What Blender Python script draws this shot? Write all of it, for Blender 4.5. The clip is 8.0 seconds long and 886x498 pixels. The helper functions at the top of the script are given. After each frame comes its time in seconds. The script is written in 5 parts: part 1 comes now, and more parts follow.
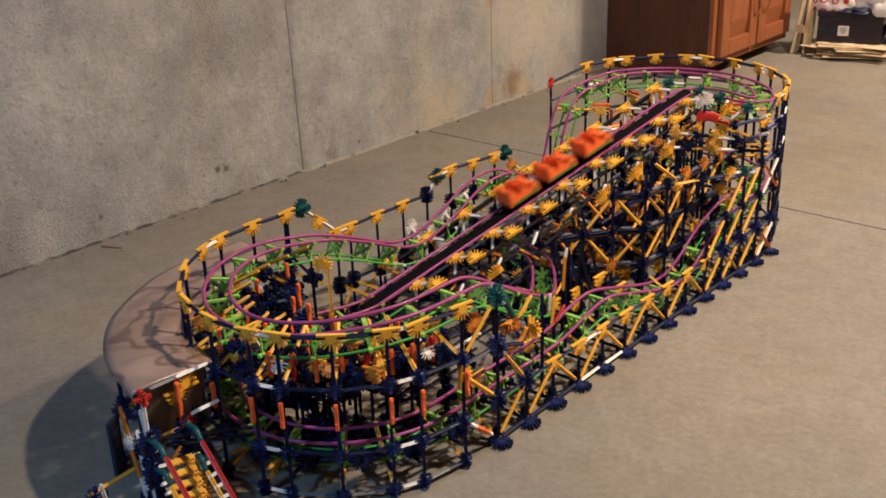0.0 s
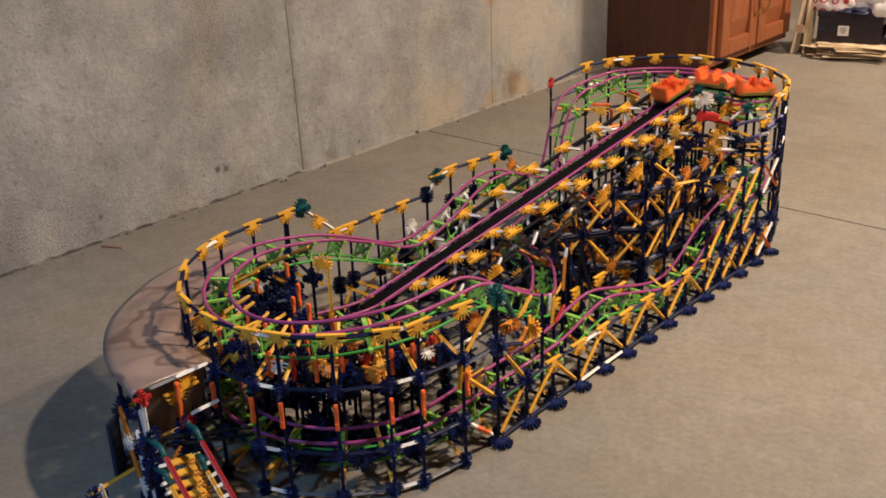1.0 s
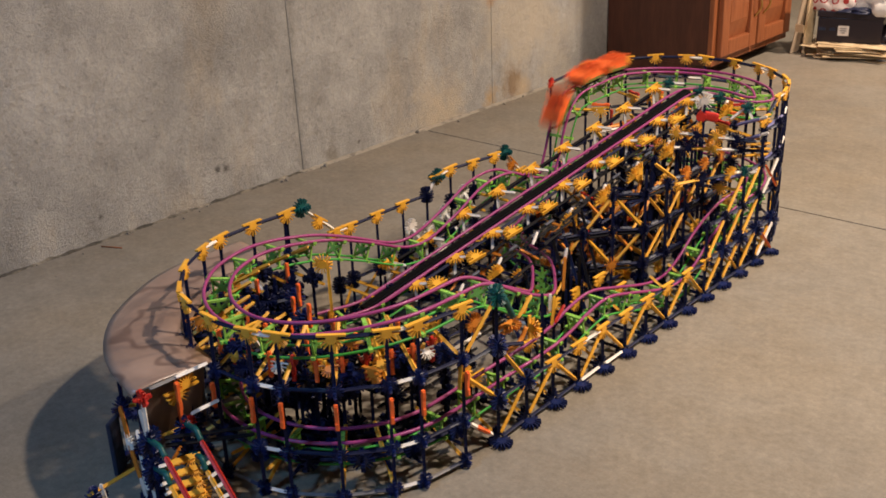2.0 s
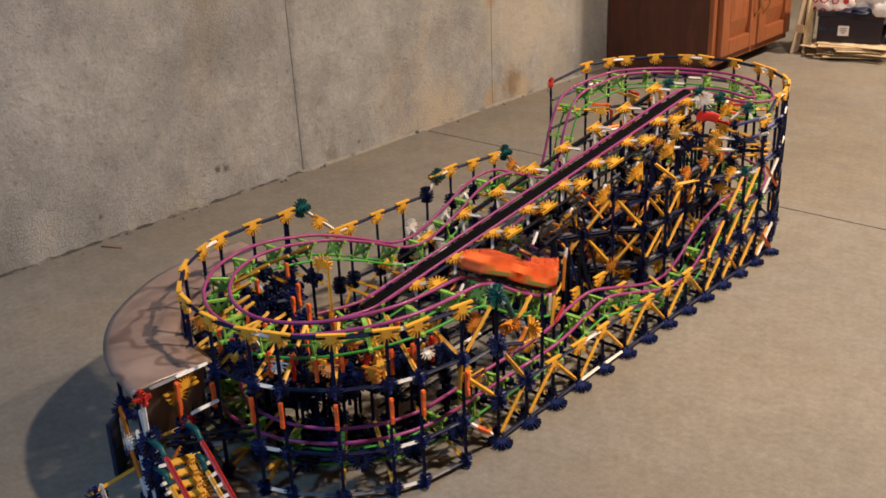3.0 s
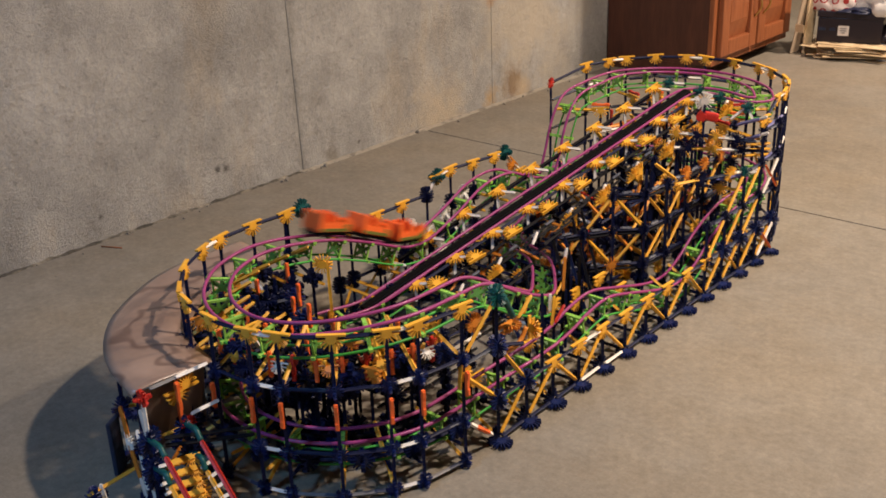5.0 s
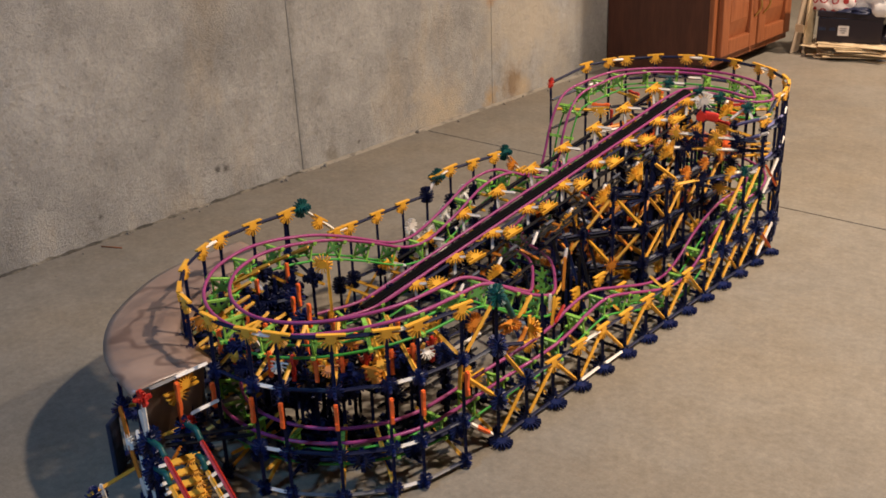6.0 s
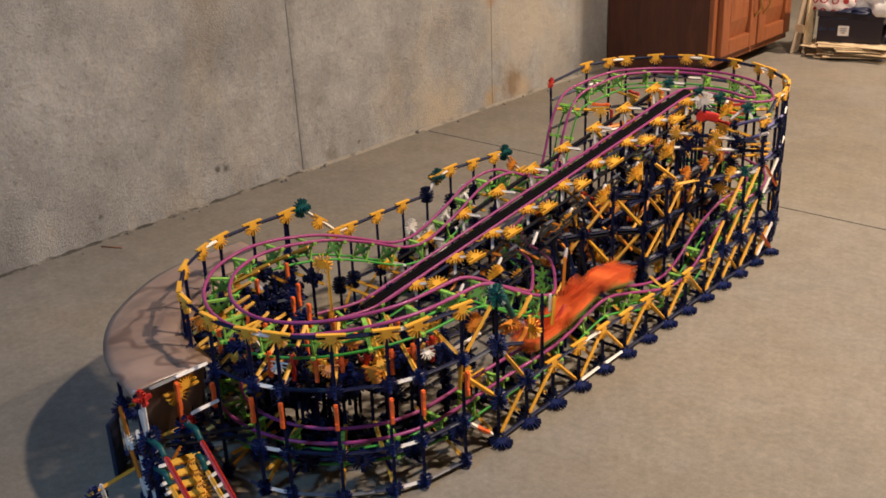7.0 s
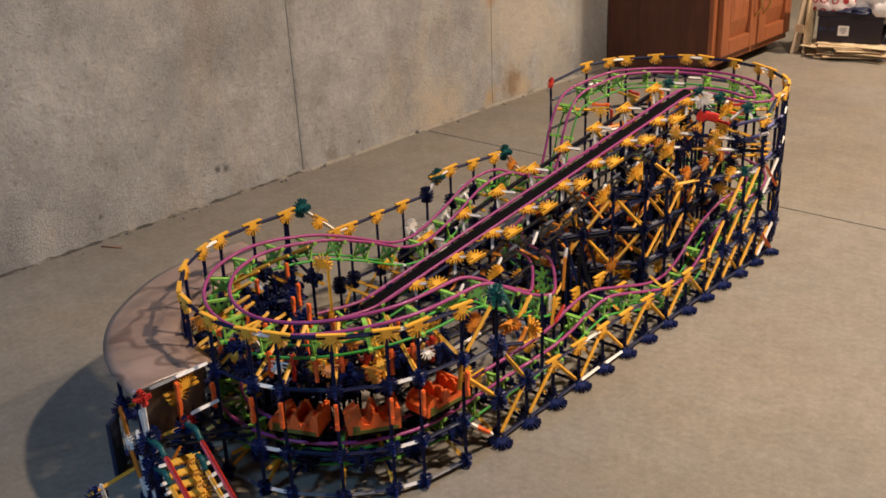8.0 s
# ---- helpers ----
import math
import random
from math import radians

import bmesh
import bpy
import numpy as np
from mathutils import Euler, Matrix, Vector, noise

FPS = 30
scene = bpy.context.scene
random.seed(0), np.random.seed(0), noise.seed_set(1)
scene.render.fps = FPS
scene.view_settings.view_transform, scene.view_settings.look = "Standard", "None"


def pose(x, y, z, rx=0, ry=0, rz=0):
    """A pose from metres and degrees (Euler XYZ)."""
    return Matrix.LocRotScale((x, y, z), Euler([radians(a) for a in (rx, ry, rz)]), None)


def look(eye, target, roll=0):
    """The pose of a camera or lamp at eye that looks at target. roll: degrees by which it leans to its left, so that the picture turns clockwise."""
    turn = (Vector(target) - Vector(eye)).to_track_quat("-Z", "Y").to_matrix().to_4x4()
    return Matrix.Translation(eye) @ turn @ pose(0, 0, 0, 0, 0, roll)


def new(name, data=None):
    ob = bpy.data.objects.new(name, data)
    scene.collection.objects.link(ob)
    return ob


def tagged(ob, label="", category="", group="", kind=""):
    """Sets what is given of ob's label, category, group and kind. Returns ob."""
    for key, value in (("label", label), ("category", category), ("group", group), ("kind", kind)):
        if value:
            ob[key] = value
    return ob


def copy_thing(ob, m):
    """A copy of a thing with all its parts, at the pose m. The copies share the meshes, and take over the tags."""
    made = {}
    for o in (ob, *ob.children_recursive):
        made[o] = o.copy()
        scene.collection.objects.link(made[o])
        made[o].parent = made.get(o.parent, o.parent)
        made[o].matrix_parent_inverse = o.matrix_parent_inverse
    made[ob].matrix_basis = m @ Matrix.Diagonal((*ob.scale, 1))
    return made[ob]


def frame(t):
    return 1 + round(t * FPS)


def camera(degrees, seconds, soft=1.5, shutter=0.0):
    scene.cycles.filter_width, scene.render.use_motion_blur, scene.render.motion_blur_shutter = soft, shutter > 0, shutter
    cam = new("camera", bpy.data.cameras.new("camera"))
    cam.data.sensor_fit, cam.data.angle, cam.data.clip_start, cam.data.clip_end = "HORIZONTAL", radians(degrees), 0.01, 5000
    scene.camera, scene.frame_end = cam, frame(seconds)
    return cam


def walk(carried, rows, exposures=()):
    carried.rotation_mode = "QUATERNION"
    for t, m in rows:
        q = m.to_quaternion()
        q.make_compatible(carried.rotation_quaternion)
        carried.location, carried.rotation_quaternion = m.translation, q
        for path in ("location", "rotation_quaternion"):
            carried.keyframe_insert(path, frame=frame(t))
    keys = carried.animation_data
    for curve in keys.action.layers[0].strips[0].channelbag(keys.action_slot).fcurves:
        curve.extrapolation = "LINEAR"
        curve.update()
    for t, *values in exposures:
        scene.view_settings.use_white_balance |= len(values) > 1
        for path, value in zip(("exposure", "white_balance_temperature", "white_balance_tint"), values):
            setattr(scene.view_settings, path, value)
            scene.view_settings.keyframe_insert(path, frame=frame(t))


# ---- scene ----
cam = camera(45.76, 8.0, soft=1.7, shutter=1.0)
EYE = Vector((0.0, 0.0, 0.938))
VIEW = Vector((-0.6147, 0.6876, -0.3865))
walk(cam, [(0.0, look(EYE, EYE + VIEW, -2.07)), (8.0, look(EYE, EYE + VIEW, -2.07))], exposures=[(0.0, 0.0), (8.0, 0.0)])

# ---- light: ceiling lamps of a basement, and an added cool fill ----
world = bpy.data.worlds.new("world")
world.use_nodes = True
world.node_tree.nodes["Background"].inputs[0].default_value = (0.75, 0.85, 1.0, 1)
world.node_tree.nodes["Background"].inputs[1].default_value = 0.02
scene.world = world


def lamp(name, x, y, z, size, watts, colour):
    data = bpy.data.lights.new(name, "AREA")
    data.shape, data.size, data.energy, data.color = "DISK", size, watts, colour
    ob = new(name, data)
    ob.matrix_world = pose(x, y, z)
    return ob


WARM = (1.0, 0.81, 0.645)
lamp("ceiling_lamp_light", 0.26, 1.75, 2.40, 0.12, 91, WARM)
lamp("ceiling_lamp_light", 0.05, 4.15, 2.40, 0.20, 146, (1.0, 0.79, 0.61))
# unseen cool fill, added in place of window daylight to tint the shadows
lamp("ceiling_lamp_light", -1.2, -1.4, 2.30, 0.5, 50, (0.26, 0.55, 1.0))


# ---- materials ----
WALL_X, BACK_Y, FRONT_Y, EAST_X, HIGH = -2.19, 5.2, -3.0, 3.2, 2.52


def material(name, base, rough=0.5, metal=0.0, spec=0.4, build=None):
    m = bpy.data.materials.new(name)
    m.use_nodes = True
    b = m.node_tree.nodes["Principled BSDF"]
    b.inputs["Base Color"].default_value = (*base, 1)
    b.inputs["Roughness"].default_value = rough
    b.inputs["Metallic"].default_value = metal
    b.inputs["Specular IOR Level"].default_value = spec
    if build:
        build(m.node_tree, b)
    return m


def noise_node(t, scale, detail=4, rough=0.6, stretch=(1, 1, 1)):
    co, mp, n = t.nodes.new("ShaderNodeTexCoord"), t.nodes.new("ShaderNodeMapping"), t.nodes.new("ShaderNodeTexNoise")
    mp.inputs["Scale"].default_value = stretch
    n.inputs["Scale"].default_value, n.inputs["Detail"].default_value, n.inputs["Roughness"].default_value = scale, detail, rough
    t.links.new(co.outputs["Object"], mp.inputs[0])
    t.links.new(mp.outputs[0], n.inputs["Vector"])
    return n.outputs["Fac"]


def ramp_node(t, fac, stops):
    r = t.nodes.new("ShaderNodeValToRGB")
    while len(r.color_ramp.elements) < len(stops):
        r.color_ramp.elements.new(0.5)
    for e, (p, c) in zip(r.color_ramp.elements, stops):
        e.position, e.color = p, (*c, 1) if len(c) == 3 else c
    t.links.new(fac, r.inputs[0])
    return r.outputs[0]


def mix_node(t, fac, a, b, mode="MIX"):
    m = t.nodes.new("ShaderNodeMix")
    m.data_type, m.blend_type = "RGBA", mode
    for socket, v in ((m.inputs[0], fac), (m.inputs[6], a), (m.inputs[7], b)):
        if isinstance(v, (int, float)):
            socket.default_value = v
        elif isinstance(v, tuple):
            socket.default_value = (*v, 1)
        else:
            t.links.new(v, socket)
    return m.outputs[2]


def bump_node(t, b, height, strength, distance):
    n = t.nodes.new("ShaderNodeBump")
    n.inputs["Strength"].default_value, n.inputs["Distance"].default_value = strength, distance
    t.links.new(height, n.inputs["Height"])
    t.links.new(n.outputs[0], b.inputs["Normal"])


def plastic(name, base, rough=0.45, spec=0.4):
    def build(t, b):
        info = t.nodes.new("ShaderNodeObjectInfo")
        tone = ramp_node(t, info.outputs["Random"], [(0, (0.86, 0.86, 0.86)), (1, (1.06, 1.06, 1.06))])
        grime = ramp_node(t, noise_node(t, 60, 3), [(0.35, (0.85, 0.85, 0.85)), (0.65, (1, 1, 1))])
        c = mix_node(t, 1.0, base, tone, "MULTIPLY")
        c = mix_node(t, 1.0, c, grime, "MULTIPLY")
        t.links.new(c, b.inputs["Base Color"])
        r = ramp_node(t, noise_node(t, 90, 2), [(0.3, (rough - 0.08,) * 3), (0.7, (rough + 0.12,) * 3)])
        t.links.new(r, b.inputs["Roughness"])
    return material(name, base, rough, spec=spec, build=build)


YELLOW = plastic("yellow_plastic", (0.88, 0.45, 0.045))
AMBER = plastic("amber_plastic", (0.72, 0.25, 0.03))
NAVY = plastic("navy_plastic", (0.005, 0.0085, 0.040), 0.5, 0.16)
BLUE = plastic("blue_plastic", (0.006, 0.016, 0.095), 0.42, 0.35)
SLATE = plastic("slate_plastic", (0.020, 0.030, 0.065), 0.45, 0.35)
WHITE = plastic("white_plastic", (0.84, 0.80, 0.74))
BLACK = material("black_plastic", (0.005, 0.0045, 0.007), 0.7, spec=0.15)
TEAL = plastic("teal_plastic", (0.003, 0.085, 0.085))
RED = plastic("red_plastic", (0.55, 0.03, 0.02))
ORANGE = plastic("orange_plastic", (0.94, 0.165, 0.035))
LAVENDER = plastic("lavender_plastic", (0.17, 0.17, 0.38))
LIME = plastic("lime_plastic", (0.30, 0.62, 0.10))
GREEN = plastic("green_plastic", (0.05, 0.36, 0.05))
PURPLE = plastic("purple_plastic", (0.36, 0.055, 0.215), 0.35)
FERN = plastic("fern_plastic", (0.10, 0.27, 0.045))
MOSS = plastic("olive_plastic", (0.16, 0.17, 0.035))
RUBBER = material("black_rubber", (0.004, 0.0035, 0.004), 0.95, spec=0.1)
GREY = plastic("grey_plastic", (0.16, 0.16, 0.17))


def spot(t, colour, centre, radius, stain_or_tint, ragged):
    """A ragged patch of colour round a place, for stains, hole shade and warm lamplight."""
    co, d = t.nodes.new("ShaderNodeTexCoord"), t.nodes.new("ShaderNodeVectorMath")
    d.operation = "DISTANCE"
    d.inputs[1].default_value = centre
    t.links.new(co.outputs["Object"], d.inputs[0])
    n, a = noise_node(t, ragged, 5, 0.7), t.nodes.new("ShaderNodeMath")
    a.operation = "MULTIPLY_ADD"
    t.links.new(n, a.inputs[0])
    a.inputs[1].default_value = radius * 2.4
    t.links.new(d.outputs["Value"], a.inputs[2])
    fac = ramp_node(t, a.outputs[0], [(radius * 1.4, (0.8, 0.8, 0.8)), (radius * 2.2, (0, 0, 0))])
    return mix_node(t, fac, colour, stain_or_tint)


SEAMS = (-1.6, 0.13, 1.866, 2.731, 3.235, 4.1)


def leak(t, colour, y):
    """Uneven grey paste that leaked from a form seam."""
    co, sep = t.nodes.new("ShaderNodeTexCoord"), t.nodes.new("ShaderNodeSeparateXYZ")
    t.links.new(co.outputs["Object"], sep.inputs[0])
    last = sep.outputs["Y"]
    for op, v in (("SUBTRACT", y), ("ABSOLUTE", 0.0)):
        m = t.nodes.new("ShaderNodeMath")
        m.operation = op
        t.links.new(last, m.inputs[0])
        m.inputs[1].default_value = v
        last = m.outputs[0]
    m = t.nodes.new("ShaderNodeMath")
    m.operation = "MULTIPLY_ADD"
    t.links.new(noise_node(t, 17, 5, 0.7), m.inputs[0])
    m.inputs[1].default_value = 0.06
    t.links.new(last, m.inputs[2])
    fac = ramp_node(t, m.outputs[0], [(0.026, (0.75, 0.75, 0.75)), (0.05, (0, 0, 0))])
    return mix_node(t, fac, colour, mix_node(t, 1.0, colour, (0.74, 0.73, 0.71), "MULTIPLY"))


def concrete_wall(t, b):
    big = ramp_node(t, noise_node(t, 1.3, 5, 0.6), [(0.30, (0.285, 0.283, 0.275)), (0.70, (0.390, 0.386, 0.373))])
    mid = ramp_node(t, noise_node(t, 9, 6, 0.7), [(0.33, (0.80, 0.80, 0.80)), (0.67, (1.13, 1.125, 1.12))])
    c = mix_node(t, 1.0, big, mid, "MULTIPLY")
    stain_or_tint = ramp_node(t, noise_node(t, 3.0, 6, 0.7, (1, 1, 0.35)), [(0.56, (0, 0, 0)), (0.75, (1, 1, 1))])
    c = mix_node(t, stain_or_tint, c, mix_node(t, 1.0, c, (1.12, 0.98, 0.80), "MULTIPLY"))
    fine = noise_node(t, 160, 4, 0.7)
    c = mix_node(t, 1.0, c, ramp_node(t, fine, [(0.3, (0.86, 0.86, 0.86)), (0.7, (1.1, 1.1, 1.1))]), "MULTIPLY")
    vor = t.nodes.new("ShaderNodeTexVoronoi")
    vor.inputs["Scale"].default_value = 22
    pits = ramp_node(t, vor.outputs["Distance"], [(0.05, (0, 0, 0)), (0.13, (1, 1, 1))])
    t.links.new(t.nodes.new("ShaderNodeTexCoord").outputs["Object"], vor.inputs["Vector"])
    patch = ramp_node(t, noise_node(t, 2.6, 2), [(0.5, (1, 1, 1)), (0.62, (0, 0, 0))])
    pits = mix_node(t, patch, pits, (1.0, 1.0, 1.0))
    # pits get a little painted shade besides their bump
    c = mix_node(t, 1.0, c, mix_node(t, 0.14, (1.0, 1.0, 1.0), pits), "MULTIPLY")
    blot = ramp_node(t, noise_node(t, 5.5, 6, 0.75, (1, 1, 0.6)), [(0.36, (0.84, 0.83, 0.82)), (0.5, (1, 1, 1)), (0.66, (1.10, 1.09, 1.07))])
    c = mix_node(t, 1.0, c, blot, "MULTIPLY")
    # finer pits drawn as dark specks in the colour
    dark_specks = ramp_node(t, noise_node(t, 48, 5, 0.75), [(0.32, (0.66, 0.65, 0.64)), (0.43, (1, 1, 1))])
    c = mix_node(t, 0.8, c, mix_node(t, 1.0, c, dark_specks, "MULTIPLY"))
    # warm lamplight on the right of the wall, painted into its colour
    c = spot(t, c, (WALL_X, 2.95, 0.25), 0.55, (0.42, 0.375, 0.305), 3)
    c = spot(t, c, (WALL_X, 2.45, 0.03), 0.16, (0.50, 0.42, 0.31), 8)
    c = spot(t, c, (WALL_X, 2.84, 0.055), 0.075, (0.20, 0.125, 0.06), 14)
    c = spot(t, c, (WALL_X, 2.90, 0.02), 0.06, (0.42, 0.33, 0.22), 9)
    c = spot(t, c, (WALL_X, 2.72, 0.03), 0.05, (0.40, 0.27, 0.13), 20)
    c = spot(t, c, (WALL_X, 2.735, 0.36), 0.035, (0.36, 0.24, 0.15), 24)
    c = spot(t, c, (WALL_X, 1.98, 0.02), 0.05, (0.20, 0.185, 0.16), 22)
    # small holes in the concrete, their dark inside painted as spots
    for y, z, r in ((1.575, 0.083, 0.013), (1.602, 0.081, 0.018), (2.09, 0.03, 0.007), (1.22, 0.06, 0.008)):
        c = spot(t, c, (WALL_X, y, z), r, (0.035, 0.03, 0.026), 60)
    for y in (SEAMS[1], SEAMS[2], SEAMS[4]):
        c = leak(t, c, y)
    t.links.new(c, b.inputs["Base Color"])
    h = mix_node(t, 0.7, pits, fine)
    coarse = ramp_node(t, noise_node(t, 1.7, 3, 0.5), [(0.4, (0.15, 0.15, 0.15)), (0.62, (0.8, 0.8, 0.8))])
    h = mix_node(t, coarse, h, noise_node(t, 26, 6, 0.6))
    bump_node(t, b, h, 1.0, 0.010)


def concrete_floor(t, b):
    big = ramp_node(t, noise_node(t, 1.6, 5, 0.6), [(0.32, (0.186, 0.169, 0.142)), (0.68, (0.258, 0.235, 0.196))])
    mid = ramp_node(t, noise_node(t, 19, 6, 0.7), [(0.34, (0.90, 0.895, 0.885)), (0.66, (1.07, 1.07, 1.07))])
    c = mix_node(t, 1.0, big, mid, "MULTIPLY")
    small = ramp_node(t, noise_node(t, 75, 4, 0.7), [(0.33, (0.86, 0.86, 0.86)), (0.67, (1.1, 1.1, 1.1))])
    c = mix_node(t, 1.0, c, small, "MULTIPLY")
    fine = noise_node(t, 260, 3, 0.7)
    c = mix_node(t, 1.0, c, ramp_node(t, fine, [(0.3, (0.9, 0.9, 0.9)), (0.7, (1.07, 1.07, 1.07))]), "MULTIPLY")
    warm = ramp_node(t, noise_node(t, 2.3, 4, 0.6), [(0.42, (1.0, 1.0, 1.0)), (0.62, (1.03, 0.985, 0.92))])
    c = mix_node(t, 1.0, c, warm, "MULTIPLY")
    pale = ramp_node(t, noise_node(t, 3.4, 5, 0.65), [(0.55, (0, 0, 0)), (0.72, (0.35, 0.35, 0.35))])
    c = mix_node(t, pale, c, (0.28, 0.265, 0.235))
    scuff = ramp_node(t, noise_node(t, 6, 6, 0.75, (1, 0.35, 1)), [(0.62, (0, 0, 0)), (0.72, (0.5, 0.5, 0.5))])
    c = mix_node(t, scuff, c, mix_node(t, 1.0, c, (0.78, 0.75, 0.72), "MULTIPLY"))
    t.links.new(c, b.inputs["Base Color"])
    r = ramp_node(t, noise_node(t, 5, 5, 0.6), [(0.3, (0.62,) * 3), (0.7, (0.82,) * 3)])
    t.links.new(r, b.inputs["Roughness"])
    bump_node(t, b, noise_node(t, 90, 4, 0.7), 0.12, 0.002)


def oak(t, b, dark=1.0):
    grain = noise_node(t, 14, 6, 0.65, (6, 6, 0.5))
    c = ramp_node(t, grain, [(0.3, (0.20 * dark, 0.062 * dark, 0.024 * dark)), (0.5, (0.28 * dark, 0.092 * dark, 0.036 * dark)), (0.72, (0.36 * dark, 0.130 * dark, 0.052 * dark))])
    pore = ramp_node(t, noise_node(t, 60, 4, 0.7, (5, 5, 0.25)), [(0.36, (0.8, 0.76, 0.72)), (0.5, (1, 1, 1))])
    t.links.new(mix_node(t, 1.0, c, pore, "MULTIPLY"), b.inputs["Base Color"])
    bump_node(t, b, grain, 0.1, 0.002)


def dirty_mortar(t, b, tone=0.32):
    c = ramp_node(t, noise_node(t, 11, 6, 0.75), [(0.36, (0.10 * tone, 0.09 * tone, 0.075 * tone)), (0.48, (0.26 * tone, 0.235 * tone, 0.195 * tone)), (0.68, (0.36, 0.32, 0.25))])
    t.links.new(c, b.inputs["Base Color"])
    bump_node(t, b, noise_node(t, 120, 4, 0.7), 0.6, 0.004)


# dark tone paints the shadow line along the left wall foot
SHADE_MORTAR = material("dirty_mortar", (0.2, 0.18, 0.15), 0.95, build=dirty_mortar)
PALE_MORTAR = material("pale_mortar", (0.3, 0.27, 0.21), 0.95, build=lambda t, b: dirty_mortar(t, b, 1.2))
SEAM = material("dusty_seam", (0.20, 0.185, 0.16), 0.95)
WALL = material("cast_concrete_wall", (0.4, 0.38, 0.35), 0.85, build=concrete_wall)
FLOOR = material("trowelled_concrete_floor", (0.4, 0.36, 0.3), 0.5, spec=0.2, build=concrete_floor)
GROUT = material("dark_joint", (0.05, 0.04, 0.035), 0.9)
JOIST = material("bare_wood_ceiling", (0.32, 0.24, 0.16), 0.8, build=lambda t, b: oak(t, b, 0.9))
OAK = material("red_oak", (0.3, 0.1, 0.03), 0.4, build=oak)


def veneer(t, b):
    """Dark veneer with soft cathedral grain."""
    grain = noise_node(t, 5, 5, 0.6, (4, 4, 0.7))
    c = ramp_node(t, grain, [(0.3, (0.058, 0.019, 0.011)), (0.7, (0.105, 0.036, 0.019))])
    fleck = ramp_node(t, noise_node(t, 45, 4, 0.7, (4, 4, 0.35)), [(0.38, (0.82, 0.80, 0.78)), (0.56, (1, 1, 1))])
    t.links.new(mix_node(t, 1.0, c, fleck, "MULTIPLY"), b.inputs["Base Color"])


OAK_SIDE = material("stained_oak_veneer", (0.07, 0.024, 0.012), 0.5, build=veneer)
BRASS = material("aged_brass", (0.62, 0.42, 0.16), 0.32, 1.0)


# ---- mesh helpers ----
def mesh_of(name, bm):
    me = bpy.data.meshes.new(name)
    bm.to_mesh(me)
    bm.free()
    return me


def box(bm, size, m=None, bevel=0.0):
    made = bmesh.ops.create_cube(bm, size=1, matrix=(m or Matrix()) @ Matrix.Diagonal((*size, 1)))
    if bevel:
        edges = list({e for v in made["verts"] for e in v.link_edges})
        bmesh.ops.bevel(bm, geom=edges, offset=bevel, segments=2, affect="EDGES", profile=0.6)


def cyl(bm, r, h, m=None, n=12, r2=None):
    bmesh.ops.create_cone(bm, cap_ends=True, segments=n, radius1=r, radius2=r if r2 is None else r2, depth=h, matrix=m or Matrix())


def smooth(me, on=True):
    for p in me.polygons:
        p.use_smooth = on
    return me


def part(name, data, mat, parent, label="", m=None):
    me = mesh_of(name, data) if isinstance(data, bmesh.types.BMesh) else data
    if mat and not me.materials:
        me.materials.append(mat)
    ob = new(name, me)
    ob.parent = parent
    if m is not None:
        ob.matrix_basis = m
    return tagged(ob, label)


def tube(points, r, n=8, closed=False):
    """A round tube along a row of points, as a bmesh."""
    bm, rings = bmesh.new(), []
    for i, p in enumerate(points):
        a, b = points[max(i - 1, 0)], points[min(i + 1, len(points) - 1)]
        d = (b - a).normalized()
        s = d.cross(Vector((0, 0, 1)))
        s = s.normalized() if s.length > 1e-4 else Vector((1, 0, 0))
        u = s.cross(d)
        rings.append([bm.verts.new(p + (s * math.cos(k * math.tau / n) + u * math.sin(k * math.tau / n)) * r) for k in range(n)])
    for a, b in zip(rings, rings[1:]):
        for k in range(n):
            f = bm.faces.new((a[k], a[(k + 1) % n], b[(k + 1) % n], b[k]))
            f.smooth = True
    bm.faces.new(rings[0][::-1])
    bm.faces.new(rings[-1])
    return bm


# ---- the room ----


def setting(name, label, category):
    return tagged(new(name), label, category, kind="structure")


